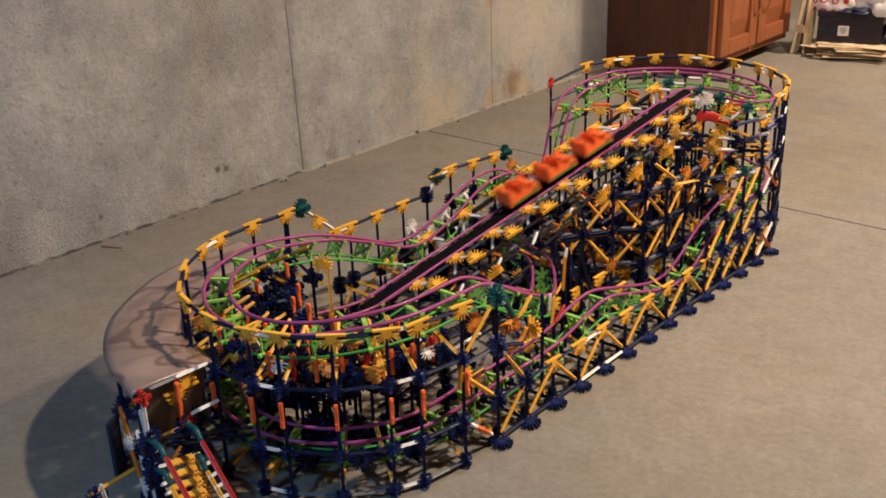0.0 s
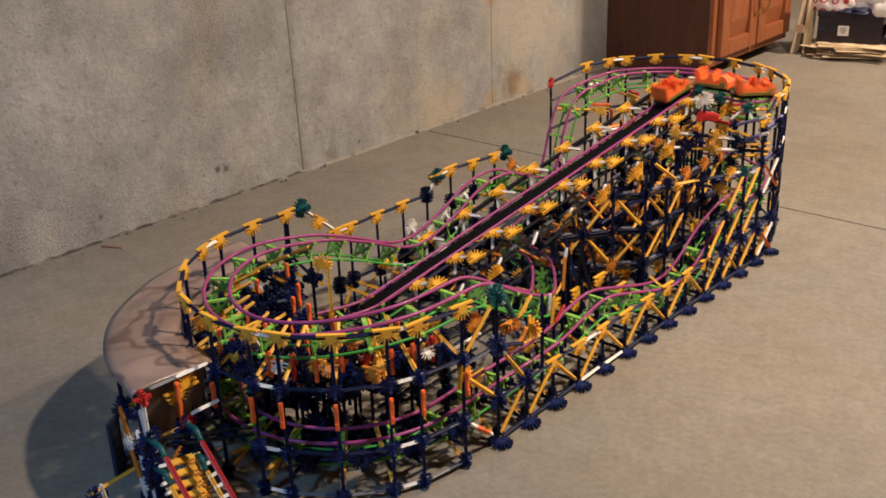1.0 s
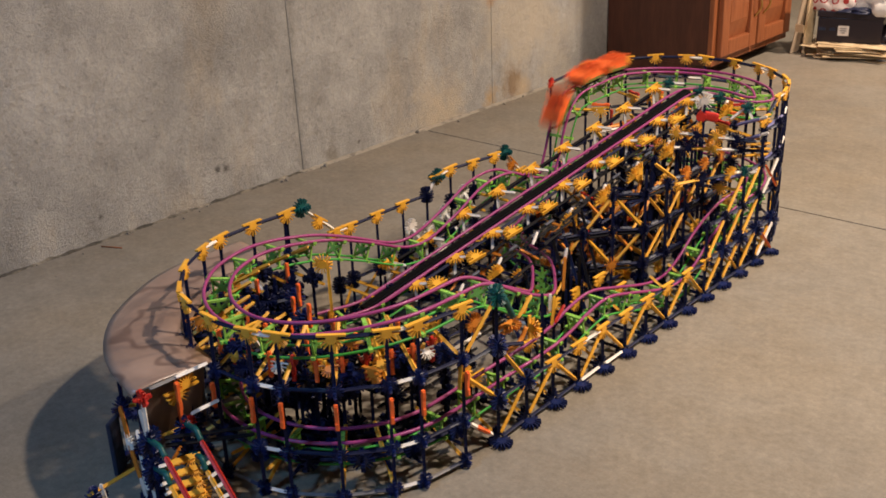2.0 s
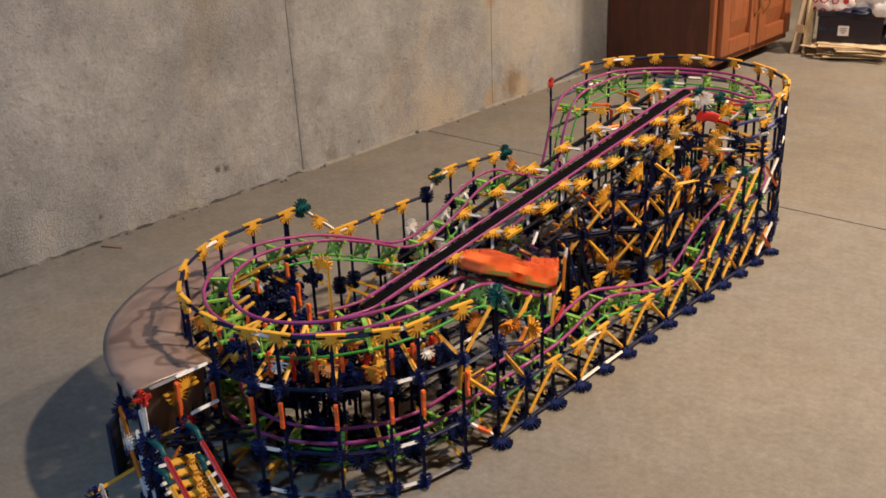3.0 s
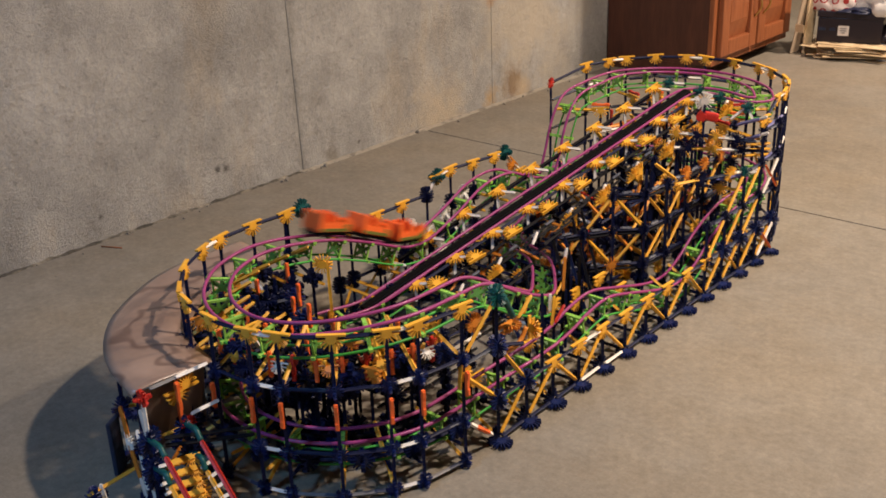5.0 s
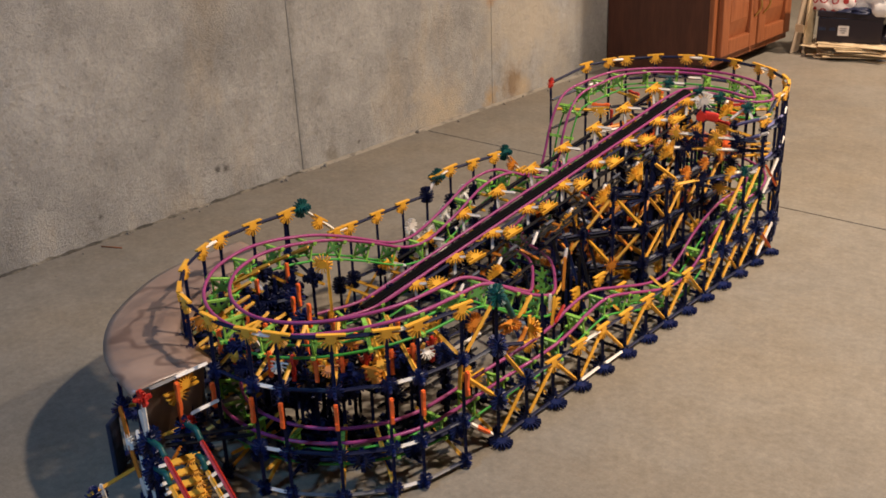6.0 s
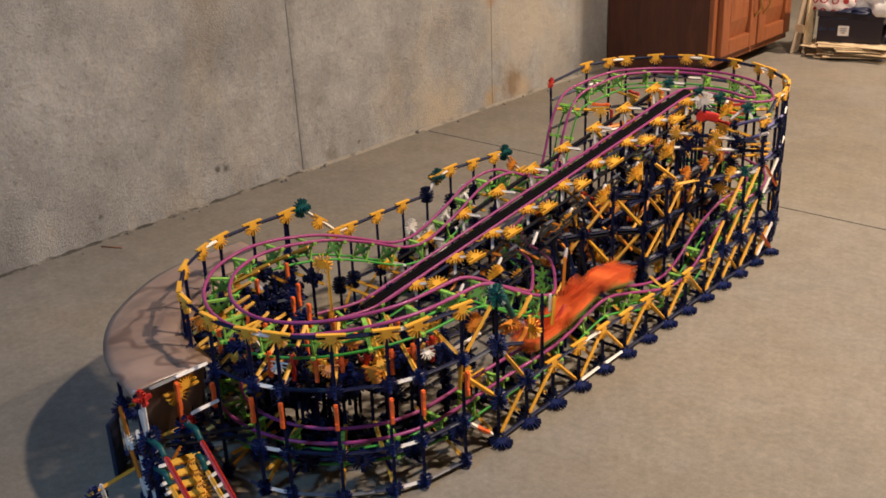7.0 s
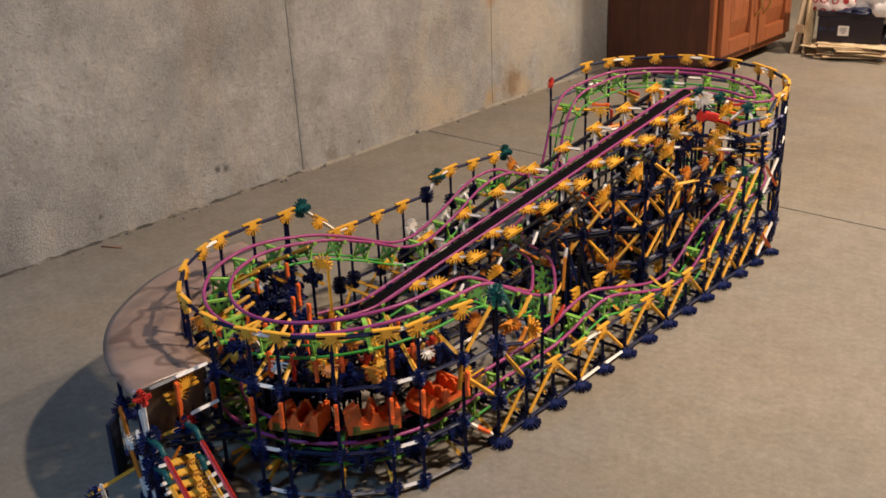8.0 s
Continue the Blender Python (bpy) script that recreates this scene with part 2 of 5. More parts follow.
def build_room():
    floor = setting("floor", "worn grey-brown trowelled concrete basement floor with saw-cut joint", "floor")
    joints = (FRONT_Y - 0.2, -0.75, 2.372, BACK_Y + 0.2)
    for a, b in zip(joints, joints[1:]):
        bm = bmesh.new()
        box(bm, (EAST_X - WALL_X + 0.4, b - a - 0.005, 0.12), pose((EAST_X + WALL_X) / 2, (a + b) / 2, -0.06), 0.0015)
        part("slab", bm, FLOOR, floor)
    bm = bmesh.new()
    box(bm, (6, BACK_Y - FRONT_Y + 0.4, 0.1), pose(0.5, (BACK_Y + FRONT_Y) / 2, -0.068))
    part("joint_filler", bm, GROUT, floor)
    west = setting("wall_west", "bare cast concrete foundation wall with form seams and pits", "wall")
    ends = (FRONT_Y - 0.2,) + SEAMS + (BACK_Y + 0.2,)
    rng = random.Random(4)
    for a, b in zip(ends, ends[1:]):
        bm = bmesh.new()
        box(bm, (0.2, b - a - 0.0008, HIGH), pose(WALL_X - 0.1 - rng.uniform(0, 0.003), (a + b) / 2, HIGH / 2 - 0.004), 0.0035 if SEAMS[2] in (a, b) else 0.001)
        for v in bm.verts:      # sheared to match this seam's slant in the camera's view
            if abs(v.co.y - SEAMS[2]) < 0.01:
                v.co.y -= 0.022 * v.co.z
        part("wall_panel", bm, WALL, west)
    bm = bmesh.new()
    box(bm, (0.1, BACK_Y - FRONT_Y, HIGH), pose(WALL_X - 0.0565, (BACK_Y + FRONT_Y) / 2, HIGH / 2))
    part("seam_filler", bm, SEAM, west)
    # ragged mortar bead where wall and floor meet: narrow and toned dark for the joint's shade, then wide and pale
    for y0, y1, mat, wide in ((0.2, 1.85, SHADE_MORTAR, 0.0), (1.851, 3.5, PALE_MORTAR, 0.017)):
        bm, rows = bmesh.new(), []
        for k in range(400):
            y = y0 + (y1 - y0) * k / 399
            n = noise.fractal(Vector((y * 22, 0, 0)), 0.7, 2.0, 4)
            w = 0.006 + 0.008 * max(n + 0.25, 0) + wide * (0.7 + 0.3 * noise.noise(Vector((y * 5, 9, 0))))
            h = 0.003 + (0.006 - 0.25 * wide) * max(noise.noise(Vector((y * 35, 3, 0))) + 0.3, 0)
            rows.append([bm.verts.new(v) for v in ((WALL_X - 0.006, y, h), (WALL_X + w * 0.5, y, h * 0.5), (WALL_X + w, y, -0.001))])
        for p, q in zip(rows, rows[1:]):
            for k in range(2):
                bm.faces.new((p[k], p[k + 1], q[k + 1], q[k]))
        part("mortar_bead", bm, mat, west, "ragged mortar bead")
    for name, sx, sy, x, y in (("wall_north", EAST_X - WALL_X, 0.2, (EAST_X + WALL_X) / 2, BACK_Y + 0.1), ("wall_south", EAST_X - WALL_X, 0.2, (EAST_X + WALL_X) / 2, FRONT_Y - 0.1), ("wall_east", 0.2, BACK_Y - FRONT_Y + 0.4, EAST_X + 0.1, (BACK_Y + FRONT_Y) / 2)):
        bm = bmesh.new()
        box(bm, (sx, sy, HIGH), pose(x, y, HIGH / 2))
        part(name, bm, WALL, None, "plain basement wall")
        tagged(bpy.data.objects[name], "bare cast concrete foundation wall", "wall", kind="structure")
    bm = bmesh.new()
    box(bm, (EAST_X - WALL_X + 0.4, BACK_Y - FRONT_Y + 0.4, 0.1), pose((EAST_X + WALL_X) / 2, (BACK_Y + FRONT_Y) / 2, HIGH + 0.05))
    tagged(part("ceiling", bm, JOIST, None), "plain unpainted wooden basement ceiling", "ceiling", kind="structure")


build_room()


# ---- the oak cabinet against the wall ----
def build_cabinet():
    cab = tagged(new("cabinet"), "red oak base cabinet with two raised-panel doors", "cabinet")
    x0, x1, y0, y1, z0, z1 = WALL_X + 0.004, -1.765, 3.435, 4.06, 0.048, 0.86
    bm = bmesh.new()
    box(bm, (x1 - x0, y1 - y0, z1 - z0), pose((x0 + x1) / 2, (y0 + y1) / 2, (z0 + z1) / 2), 0.002)
    part("body", bm, OAK_SIDE, cab, "dark oak veneer carcass")
    bm = bmesh.new()
    box(bm, (x1 - x0 - 0.06, y1 - y0, z0), pose((x0 + x1 - 0.06) / 2, (y0 + y1) / 2, z0 / 2))
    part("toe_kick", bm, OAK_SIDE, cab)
    bm = bmesh.new()
    box(bm, (x1 - x0 + 0.03, y1 - y0 + 0.03, 0.03), pose((x0 + x1) / 2 + 0.012, (y0 + y1) / 2, z1 + 0.015), 0.004)
    part("top", bm, OAK, cab)
    # face frame: stiles and rails
    for y, w, zc, h in ((y0 + 0.018, 0.036, (z0 + z1) / 2, z1 - z0), (y1 - 0.018, 0.036, (z0 + z1) / 2, z1 - z0), ((y0 + y1) / 2, 0.03, (z0 + z1) / 2, z1 - z0)):
        bm = bmesh.new()
        box(bm, (0.018, w, h), pose(x1 + 0.009, y, zc), 0.0015)
        part("stile", bm, OAK, cab)
    for zc in (z0 + 0.02, z1 - 0.02):
        bm = bmesh.new()
        box(bm, (0.016, y1 - y0 - 0.07, 0.04), pose(x1 + 0.009, (y0 + y1) / 2, zc), 0.0015)
        part("rail", bm, OAK, cab)
    for i, (a, b) in enumerate(((y0 + 0.028, (y0 + y1) / 2 - 0.008), ((y0 + y1) / 2 + 0.008, y1 - 0.022))):
        w, h, zb = b - a, z1 - z0 - 0.06, z0 + 0.03
        door = tagged(new("door"), "raised-panel red oak door")
        door.parent = cab
        door.matrix_basis = pose(x1 + 0.030, (a + b) / 2, zb + h / 2)
        bm = bmesh.new()
        for yy in (-1, 1):
            box(bm, (0.02, 0.055, h), pose(0, yy * (w / 2 - 0.0275), 0), 0.004)
        for zz in (-1, 1):
            box(bm, (0.02, w - 0.11, 0.055), pose(-0.0005, 0, zz * (h / 2 - 0.0275)), 0.004)
        part("door_frame", bm, OAK, door)
        bm = bmesh.new()
        bmesh.ops.create_cone(bm, cap_ends=True, segments=4, radius1=math.sqrt(0.5), radius2=math.sqrt(0.5) * 0.8, depth=1, matrix=pose(-0.002, 0, 0, 0, 90, 0) @ Matrix.Diagonal((h - 0.106, w - 0.106, 0.014, 1)) @ pose(0, 0, 0, 0, 0, 45))
        part("raised_panel", bm, OAK, door)
        side = 1 if i == 0 else -1
        hy = side * (w / 2 - 0.028)
        pts = [Vector((0.010 + 0.026 * math.sin(k * math.pi / 12), hy + 0.004 * math.sin(k * math.pi / 6), -0.265 + 0.1 * k / 12)) for k in range(13)]
        part("handle", tube(pts, 0.004), BRASS, door, "curved aged brass bail handle")


build_cabinet()


# ---- clutter beside the cabinet ----
def creased(t, b):
    c = ramp_node(t, noise_node(t, 14, 5, 0.7), [(0.35, (0.48, 0.36, 0.21)), (0.6, (0.70, 0.56, 0.36))])
    t.links.new(c, b.inputs["Base Color"])


CREAM = material("cream_card", (0.62, 0.48, 0.30), 0.7, build=creased)
BOXCARD = material("printed_dark_card", (0.018, 0.013, 0.02), 0.35)
DRAB = material("worn_grey_card", (0.42, 0.33, 0.24), 0.8)
LABEL = material("white_label", (0.7, 0.68, 0.66), 0.6)
NAVY_CLOTH = material("navy_nylon", (0.012, 0.018, 0.05), 0.45)


def rings_print(t, b):
    co, mp = t.nodes.new("ShaderNodeTexCoord"), t.nodes.new("ShaderNodeMapping")
    v = t.nodes.new("ShaderNodeTexVoronoi")
    v.inputs["Scale"].default_value, v.inputs["Randomness"].default_value = 25, 0.15
    t.links.new(co.outputs["Object"], mp.inputs[0])
    t.links.new(mp.outputs[0], v.inputs["Vector"])
    red, white = (0.36, 0.03, 0.03), (0.66, 0.58, 0.56)
    c = ramp_node(t, v.outputs["Distance"], [(0.0, red), (0.13, red), (0.15, white), (0.24, white), (0.26, red), (0.36, red), (0.38, white)])
    t.links.new(c, b.inputs["Base Color"])


PRINTED = material("ring_printed_cloth", (0.7, 0.6, 0.6), 0.8, build=rings_print)
FILM = material("white_plastic_bag", (0.68, 0.66, 0.64), 0.4)


def lump(size, seed, squash=0.5, rough=0.25):
    """A soft crumpled lump resting on z = 0."""
    bm = bmesh.new()
    bmesh.ops.create_icosphere(bm, subdivisions=4, radius=0.5)
    for v in bm.verts:
        n = noise.fractal(v.co * 3 + Vector((seed, 0, 0)), 0.8, 2.0, 4) * rough + noise.noise(v.co * 9 + Vector((seed, 4, 0))) * rough * 0.25
        v.co *= 1 + n
        v.co.z = max(v.co.z, -squash * 0.5) + squash * 0.5
        v.co = Vector((v.co.x * size[0], v.co.y * size[1], v.co.z * size[2]))
    for f in bm.faces:
        f.smooth = True
    return bm


def build_clutter():
    rng = random.Random(3)
    board = tagged(new("cardboard_folder"), "cream cardboard folder standing upright against the clutter", "folder")
    for k, (x, tilt, w, h) in enumerate(((-1.642, 2, 0.05, 0.255), (-1.666, 9, 0.10, 0.25))):
        bm = bmesh.new()
        box(bm, (0.009 if k == 0 else 0.004, w, h), pose(x, 4.035, h / 2 + 0.001, 0, tilt, -14 + 5 * k), 0.0015)
        part("spine" if k == 0 else "cover", bm, CREAM if k == 0 else DRAB, board)
    bm = bmesh.new()
    box(bm, (0.040, 0.003, 0.030), pose(-1.660, 3.982, 0.105, 0, 0, -14), 0.0008)
    part("strap", bm, CREAM, board, "cream paper strap")
    z = 0.0
    for k in range(19):
        h = rng.uniform(0.0012, 0.0036)
        bm = bmesh.new()
        box(bm, (rng.uniform(0.24, 0.33), rng.uniform(0.18, 0.225), h), pose(-1.470 + rng.uniform(-0.04, 0.05), 4.105 + rng.uniform(-0.03, 0.02), z + h / 2, 0, 0, 14 + rng.uniform(-13, 13)), 0.0008)
        for v in bm.verts:      # the loose edges curl up a little
            v.co.z += 0.004 * noise.noise(Vector((v.co.x * 9, v.co.y * 9, k))) * (k > 2)
        tagged(part("paper_folder", bm, CREAM, None), "flat cream paper bundle stacked on the floor", "papers", "paper stack")
        z += h + 0.0004
    crate = tagged(new("cardboard_box"), "dark printed cardboard box with small white label", "box")
    crate.matrix_basis = pose(-1.515, 4.14, z, 0, 0, 15)
    bm = bmesh.new()
    box(bm, (0.235, 0.2, 0.094), pose(0, 0, 0.047), 0.003)
    part("carton", bm, BOXCARD, crate)
    bm = bmesh.new()
    box(bm, (0.243, 0.208, 0.022), pose(0, 0, 0.105, 0, 1.5, 0), 0.003)
    part("lid", bm, BOXCARD, crate)
    bm = bmesh.new()
    box(bm, (0.040, 0.001, 0.038), pose(-0.022, -0.1006, 0.046))
    part("label", bm, LABEL, crate, "small white printed label")
    for k in range(3):
        bm = bmesh.new()
        box(bm, (0.024 - 0.010 * (k == 2), 0.0012, 0.003), pose(-0.022, -0.1014, 0.054 - 0.008 * k))
        part("print_bar", bm, GREY, crate)
    for x, w in ((-0.100, 0.026), (-0.062, 0.022)):
        bm = bmesh.new()
        box(bm, (w, 0.001, 0.012), pose(x, -0.1006, 0.050))
        part("print_bar", bm, SLATE, crate)
    for name, m, size, seed, squash, rough, mat, label, cat in (
            ("folded_bag", pose(-1.49, 4.09, z + 0.112, 0, 0, 15), (0.17, 0.14, 0.034), 2.0, 0.4, 0.35, NAVY_CLOTH, "dark navy nylon bag folded on the box", "bag"),
            ("printed_cloth", pose(-1.575, 4.11, z + 0.114, 0, 0, 15), (0.20, 0.19, 0.17), 7.0, 0.5, 0.2, PRINTED, "white cloth bundle printed with red rings", "cloth"),
            ("plastic_bag", pose(-1.415, 4.17, z + 0.105, 0, 0, 10), (0.24, 0.22, 0.20), 5.0, 0.5, 0.4, FILM, "crumpled white plastic bag beside the box", "bag"),
            ("plastic_wrap", pose(-1.345, 4.09, 0.0), (0.09, 0.10, 0.08), 9.0, 0.4, 0.45, FILM, "crumpled clear-white plastic wrap on the floor", "packaging"),
            ("dark_bag", pose(-1.355, 4.14, 0.055), (0.12, 0.12, 0.10), 12.0, 0.4, 0.4, BOXCARD, "small crumpled dark bag beside the box", "bag")):
        tagged(part(name, lump(size, seed, squash, rough), mat, None, m=m), label, cat)
    # crumbs along the foot of the wall
    bm = bmesh.new()
    for k in range(24):
        y = rng.uniform(0.7, 3.3)
        r = rng.uniform(0.0012, 0.0045) * (1.6 if rng.random() < 0.1 else 1)
        m = pose(WALL_X + 0.004 + abs(rng.gauss(0, 0.018)) + r, y, r * 0.5, rng.uniform(0, 360), rng.uniform(0, 360), 0) @ Matrix.Diagonal((r * 1.5, r, r, 1))
        bmesh.ops.create_icosphere(bm, subdivisions=1, radius=1, matrix=m)
    for k in range(25):
        m = pose(rng.uniform(-2.1, 0.3), rng.uniform(0.6, 3.6), 0.0006) @ Matrix.Diagonal((0.0016, 0.0012, 0.001, 1))
        bmesh.ops.create_icosphere(bm, subdivisions=1, radius=1, matrix=m)
    tagged(part("concrete_crumbs", bm, SEAM, None), "loose concrete crumbs along the wall foot", "debris", kind="stuff")
    stick = part("wood_splinter", tube([Vector((-2.16, 1.192, 0.0015)), Vector((-2.135, 1.203, 0.002)), Vector((-2.11, 1.216, 0.0015))], 0.0015, 6), JOIST, None)
    tagged(stick, "thin brown wood splinter lying on the floor", "splinter")


build_clutter()


# ---- the rod-and-connector roller coaster ----
XC, R_FENCE, R_TRACK, GAUGE, BAY = -1.147, 0.2545, 0.2, 0.040, 0.0746
XF, XL = XC + R_FENCE, XC - R_FENCE
NEAR = Vector((XC, 1.04, 0))
FAR = Vector((-1.160, 2.10, 0))
LOW, MID, HIGHER, TOP = 0.083, 0.189, 0.272, 0.35
UP = Vector((0, 0, 1))

coaster = tagged(new("roller_coaster"), "plastic rod-and-connector toy roller coaster with purple rails on the floor", "toy")
pieces = []      # (name, mesh, material, matrix)
mesh_cache = {}


def basis(origin, x, y):
    """A pose with its x axis along x and its y axis as near y as can be."""
    x = x.normalized()
    z = x.cross(y)
    z = z.normalized() if z.length > 1e-5 else x.orthogonal().normalized()
    y = z.cross(x)
    m = Matrix((x, y, z)).transposed().to_4x4()
    m.translation = origin
    return m


def rod_mesh(length):
    key = ("rod", round(length * 1000))
    if key not in mesh_cache:
        bm, rings = bmesh.new(), []
        h, n = length / 2, 8
        for x, s in ((-h, 0.75), (-h + 0.004, 1), (h - 0.004, 1), (h, 0.75)):
            rings.append([bm.verts.new((x, s * r * math.cos(k * math.tau / n), s * r * math.sin(k * math.tau / n))) for k in range(n) for r in ((0.0036 if k % 2 == 0 else 0.0022),)])
        for a, b in zip(rings, rings[1:]):
            for k in range(n):
                bm.faces.new((a[k], a[(k + 1) % n], b[(k + 1) % n], b[k]))
        bm.faces.new(rings[0][::-1])
        bm.faces.new(rings[-1])
        mesh_cache[key] = mesh_of("rod", bm)
    return mesh_cache[key]


def hub_mesh(kind):
    """Clip connectors: 'half' has five clips in half a circle with a flat bar, 'full' eight, 'cross' two full ones through each other."""
    if kind not in mesh_cache:
        bm = bmesh.new()
        fork = ((0.0066, -0.0024), (0.0166, -0.0033), (0.0168, -0.0019), (0.0070, -0.0009), (0.0070, 0.0009), (0.0168, 0.0019), (0.0166, 0.0033), (0.0066, 0.0024))

        def plate(outline, turn=Matrix(), thick=0.0058):
            caps = [[bm.verts.new(turn @ Vector((x, y, z))) for x, y in outline] for z in (-thick / 2, thick / 2)]
            bm.faces.new(caps[0][::-1]), bm.faces.new(caps[1])
            for k in range(len(outline)):
                n = (k + 1) % len(outline)
                bm.faces.new((caps[0][k], caps[0][n], caps[1][n], caps[1][k]))

        def arm(a, points):
            c, s = math.cos(radians(a)), math.sin(radians(a))
            return [(x * c - y * s, x * s + y * c) for x, y in points]

        if kind == "half":
            right = [(0.0185, -0.0062), (0.0185, -0.0036), (0.0066, -0.0034), *fork[4:]]
            outline = right + arm(45, fork) + arm(90, fork) + arm(135, fork) + [(-x, y) for x, y in right[::-1]]
            plate(outline)
        else:
            star = [p for a in range(0, 360, 45) for p in arm(a, fork)]
            plate(star)
            if kind == "cross":
                plate(star, pose(0, 0, 0, 90, 0, 0))
        bmesh.ops.recalc_face_normals(bm, faces=bm.faces)
        mesh_cache[kind] = mesh_of("connector", bm)
    return mesh_cache[kind]


loose = random.Random(77)


def wobble(v):
    return Vector([loose.uniform(-v, v) for _ in range(3)])


def rod(a, b, mat, name="rod", trim=0.009):
    a, b = Vector(a) + wobble(0.0009), Vector(b) + wobble(0.0009)
    d = b - a
    if d.length < 2.5 * trim:
        return
    pieces.append((name, rod_mesh(round(d.length - 2 * trim, 3)), mat, basis((a + b) / 2, d, UP if abs(d.normalized().z) < 0.9 else Vector((1, 0, 0)))))


def hub(p, along, fan, mat, kind="half", size=1.1):
    m = basis(Vector(p) + wobble(0.0006), Vector(along), Vector(fan)) @ pose(0, 0, 0, *[loose.uniform(-4, 4) for _ in range(3)])
    pieces.append(("connector", hub_mesh(kind), mat, m @ Matrix.Diagonal((size, size, size, 1))))


def near_at(angle, z, r=R_FENCE):
    a = radians(angle)
    return Vector((NEAR.x + r * math.cos(a), NEAR.y + r * math.sin(a), z))


def far_at(angle, z, r=0.252):
    a = radians(angle)
    return Vector((FAR.x + r * math.cos(a), FAR.y + r * math.sin(a), z))


# -- the line of the track --
def arc(centre, angles, heights, r=R_TRACK):
    return [Vector((centre.x + r * math.cos(radians(a)), centre.y + r * math.sin(radians(a)), z)) for a, z in zip(angles, heights)]


XR_T, XL_T = XC + R_TRACK, XC - R_TRACK
LIFT_FOOT, LIFT_HEAD = Vector((-1.300, 1.245, 0.082)), Vector((-1.137, 2.09, 0.322))


def straight(x, pairs):
    return [Vector((x, y, z)) for y, z in pairs]


def smooth_line(points, step):
    """Catmull-Rom through the points, cut in even steps."""
    fine = []
    for i in range(len(points) - 1):
        p0, p1, p2, p3 = points[max(i - 1, 0)], points[i], points[i + 1], points[min(i + 2, len(points) - 1)]
        for k in range(16):
            t = k / 16
            fine.append(0.5 * (2 * p1 + (p2 - p0) * t + (2 * p0 - 5 * p1 + 4 * p2 - p3) * t * t + (3 * p1 - p0 - 3 * p2 + p3) * t ** 3))
    fine.append(points[-1])
    at = [0.0]
    for a, b in zip(fine, fine[1:]):
        at.append(at[-1] + (b - a).length)
    n = int(at[-1] / step)
    xs = np.linspace(0, at[-1], n + 1)
    cols = [np.interp(xs, at, [p[k] for p in fine]) for k in range(3)]
    return [Vector(v) for v in zip(*cols)]


def track_points():
    lift = [LIFT_FOOT.lerp(LIFT_HEAD, k / 6) for k in range(7)]
    crest = [Vector((-1.115, 2.135, 0.328)), Vector((-1.065, 2.148, 0.327)), Vector((-1.005, 2.128, 0.326)), Vector((-0.966, 2.150, 0.326))]
    top = arc(FAR, (28, 45, 65, 85, 105, 125, 145, 163), (0.326, 0.326, 0.326, 0.327, 0.328, 0.329, 0.330, 0.330))
    drop = straight(XL_T - 0.002, ((2.06, 0.330), (1.985, 0.323), (1.945, 0.298), (1.918, 0.255), (1.898, 0.200), (1.872, 0.140), (1.840, 0.085), (1.795, 0.056)))
    cross = [Vector((-1.340, 1.735, 0.050)), Vector((-1.285, 1.685, 0.057)), Vector((-1.205, 1.625, 0.078)), Vector((-1.130, 1.553, 0.103)), Vector((-1.067, 1.475, 0.127)), Vector((-1.010, 1.398, 0.149)), Vector((-0.964, 1.330, 0.168))]
    rise = straight(XR_T, ((1.28, 0.188), (1.21, 0.223), (1.165, 0.250), (1.12, 0.268), (1.06, 0.271)))
    upper = arc(NEAR, (-12, -30, -50, -70, -90, -110, -130, -150, -170), (0.271, 0.268, 0.262, 0.255, 0.250, 0.248, 0.249, 0.252, 0.252))
    back = straight(XL_T, ((1.06, 0.249), (1.12, 0.239), (1.19, 0.221), (1.275, 0.188), (1.365, 0.148), (1.42, 0.138), (1.47, 0.146), (1.54, 0.171), (1.61, 0.200), (1.67, 0.209), (1.72, 0.203), (1.78, 0.178), (1.85, 0.158), (1.95, 0.152), (2.05, 0.152)))
    under = arc(FAR, (165, 145, 120, 95, 70, 45, 22), (0.150, 0.145, 0.138, 0.133, 0.131, 0.133, 0.138))
    front = straight(XR_T, ((2.09, 0.140), (2.0, 0.136), (1.93, 0.121), (1.865, 0.093), (1.815, 0.063), (1.765, 0.045), (1.715, 0.045), (1.66, 0.057), (1.57, 0.085), (1.485, 0.108), (1.42, 0.103), (1.36, 0.087), (1.29, 0.080), (1.16, 0.081), (1.06, 0.080)))
    lower = arc(NEAR, (-12, -30, -50, -70, -90, -110, -130, -150, -168), (0.080,) * 9)
    foot = [Vector((-1.346, 1.07, 0.080)), Vector((-1.328, 1.15, 0.080))]
    return lift + crest + top + drop + cross + rise + upper + back + under + front + lower + foot


LINE = smooth_line(track_points() + [LIFT_FOOT, LIFT_FOOT.lerp(LIFT_HEAD, 0.15)], 0.005)
STEP = 0.005


def line_at(s):
    """Place, way and side of the track at s metres from the lift's foot."""
    i = max(0.0, min(s / STEP, len(LINE) - 1.001))
    k = int(i)
    p = LINE[k].lerp(LINE[k + 1], i - k)
    d = (LINE[min(k + 4, len(LINE) - 1)] - LINE[max(k - 3, 0)]).normalized()
    side = d.cross(UP).normalized()
    return p, d, side


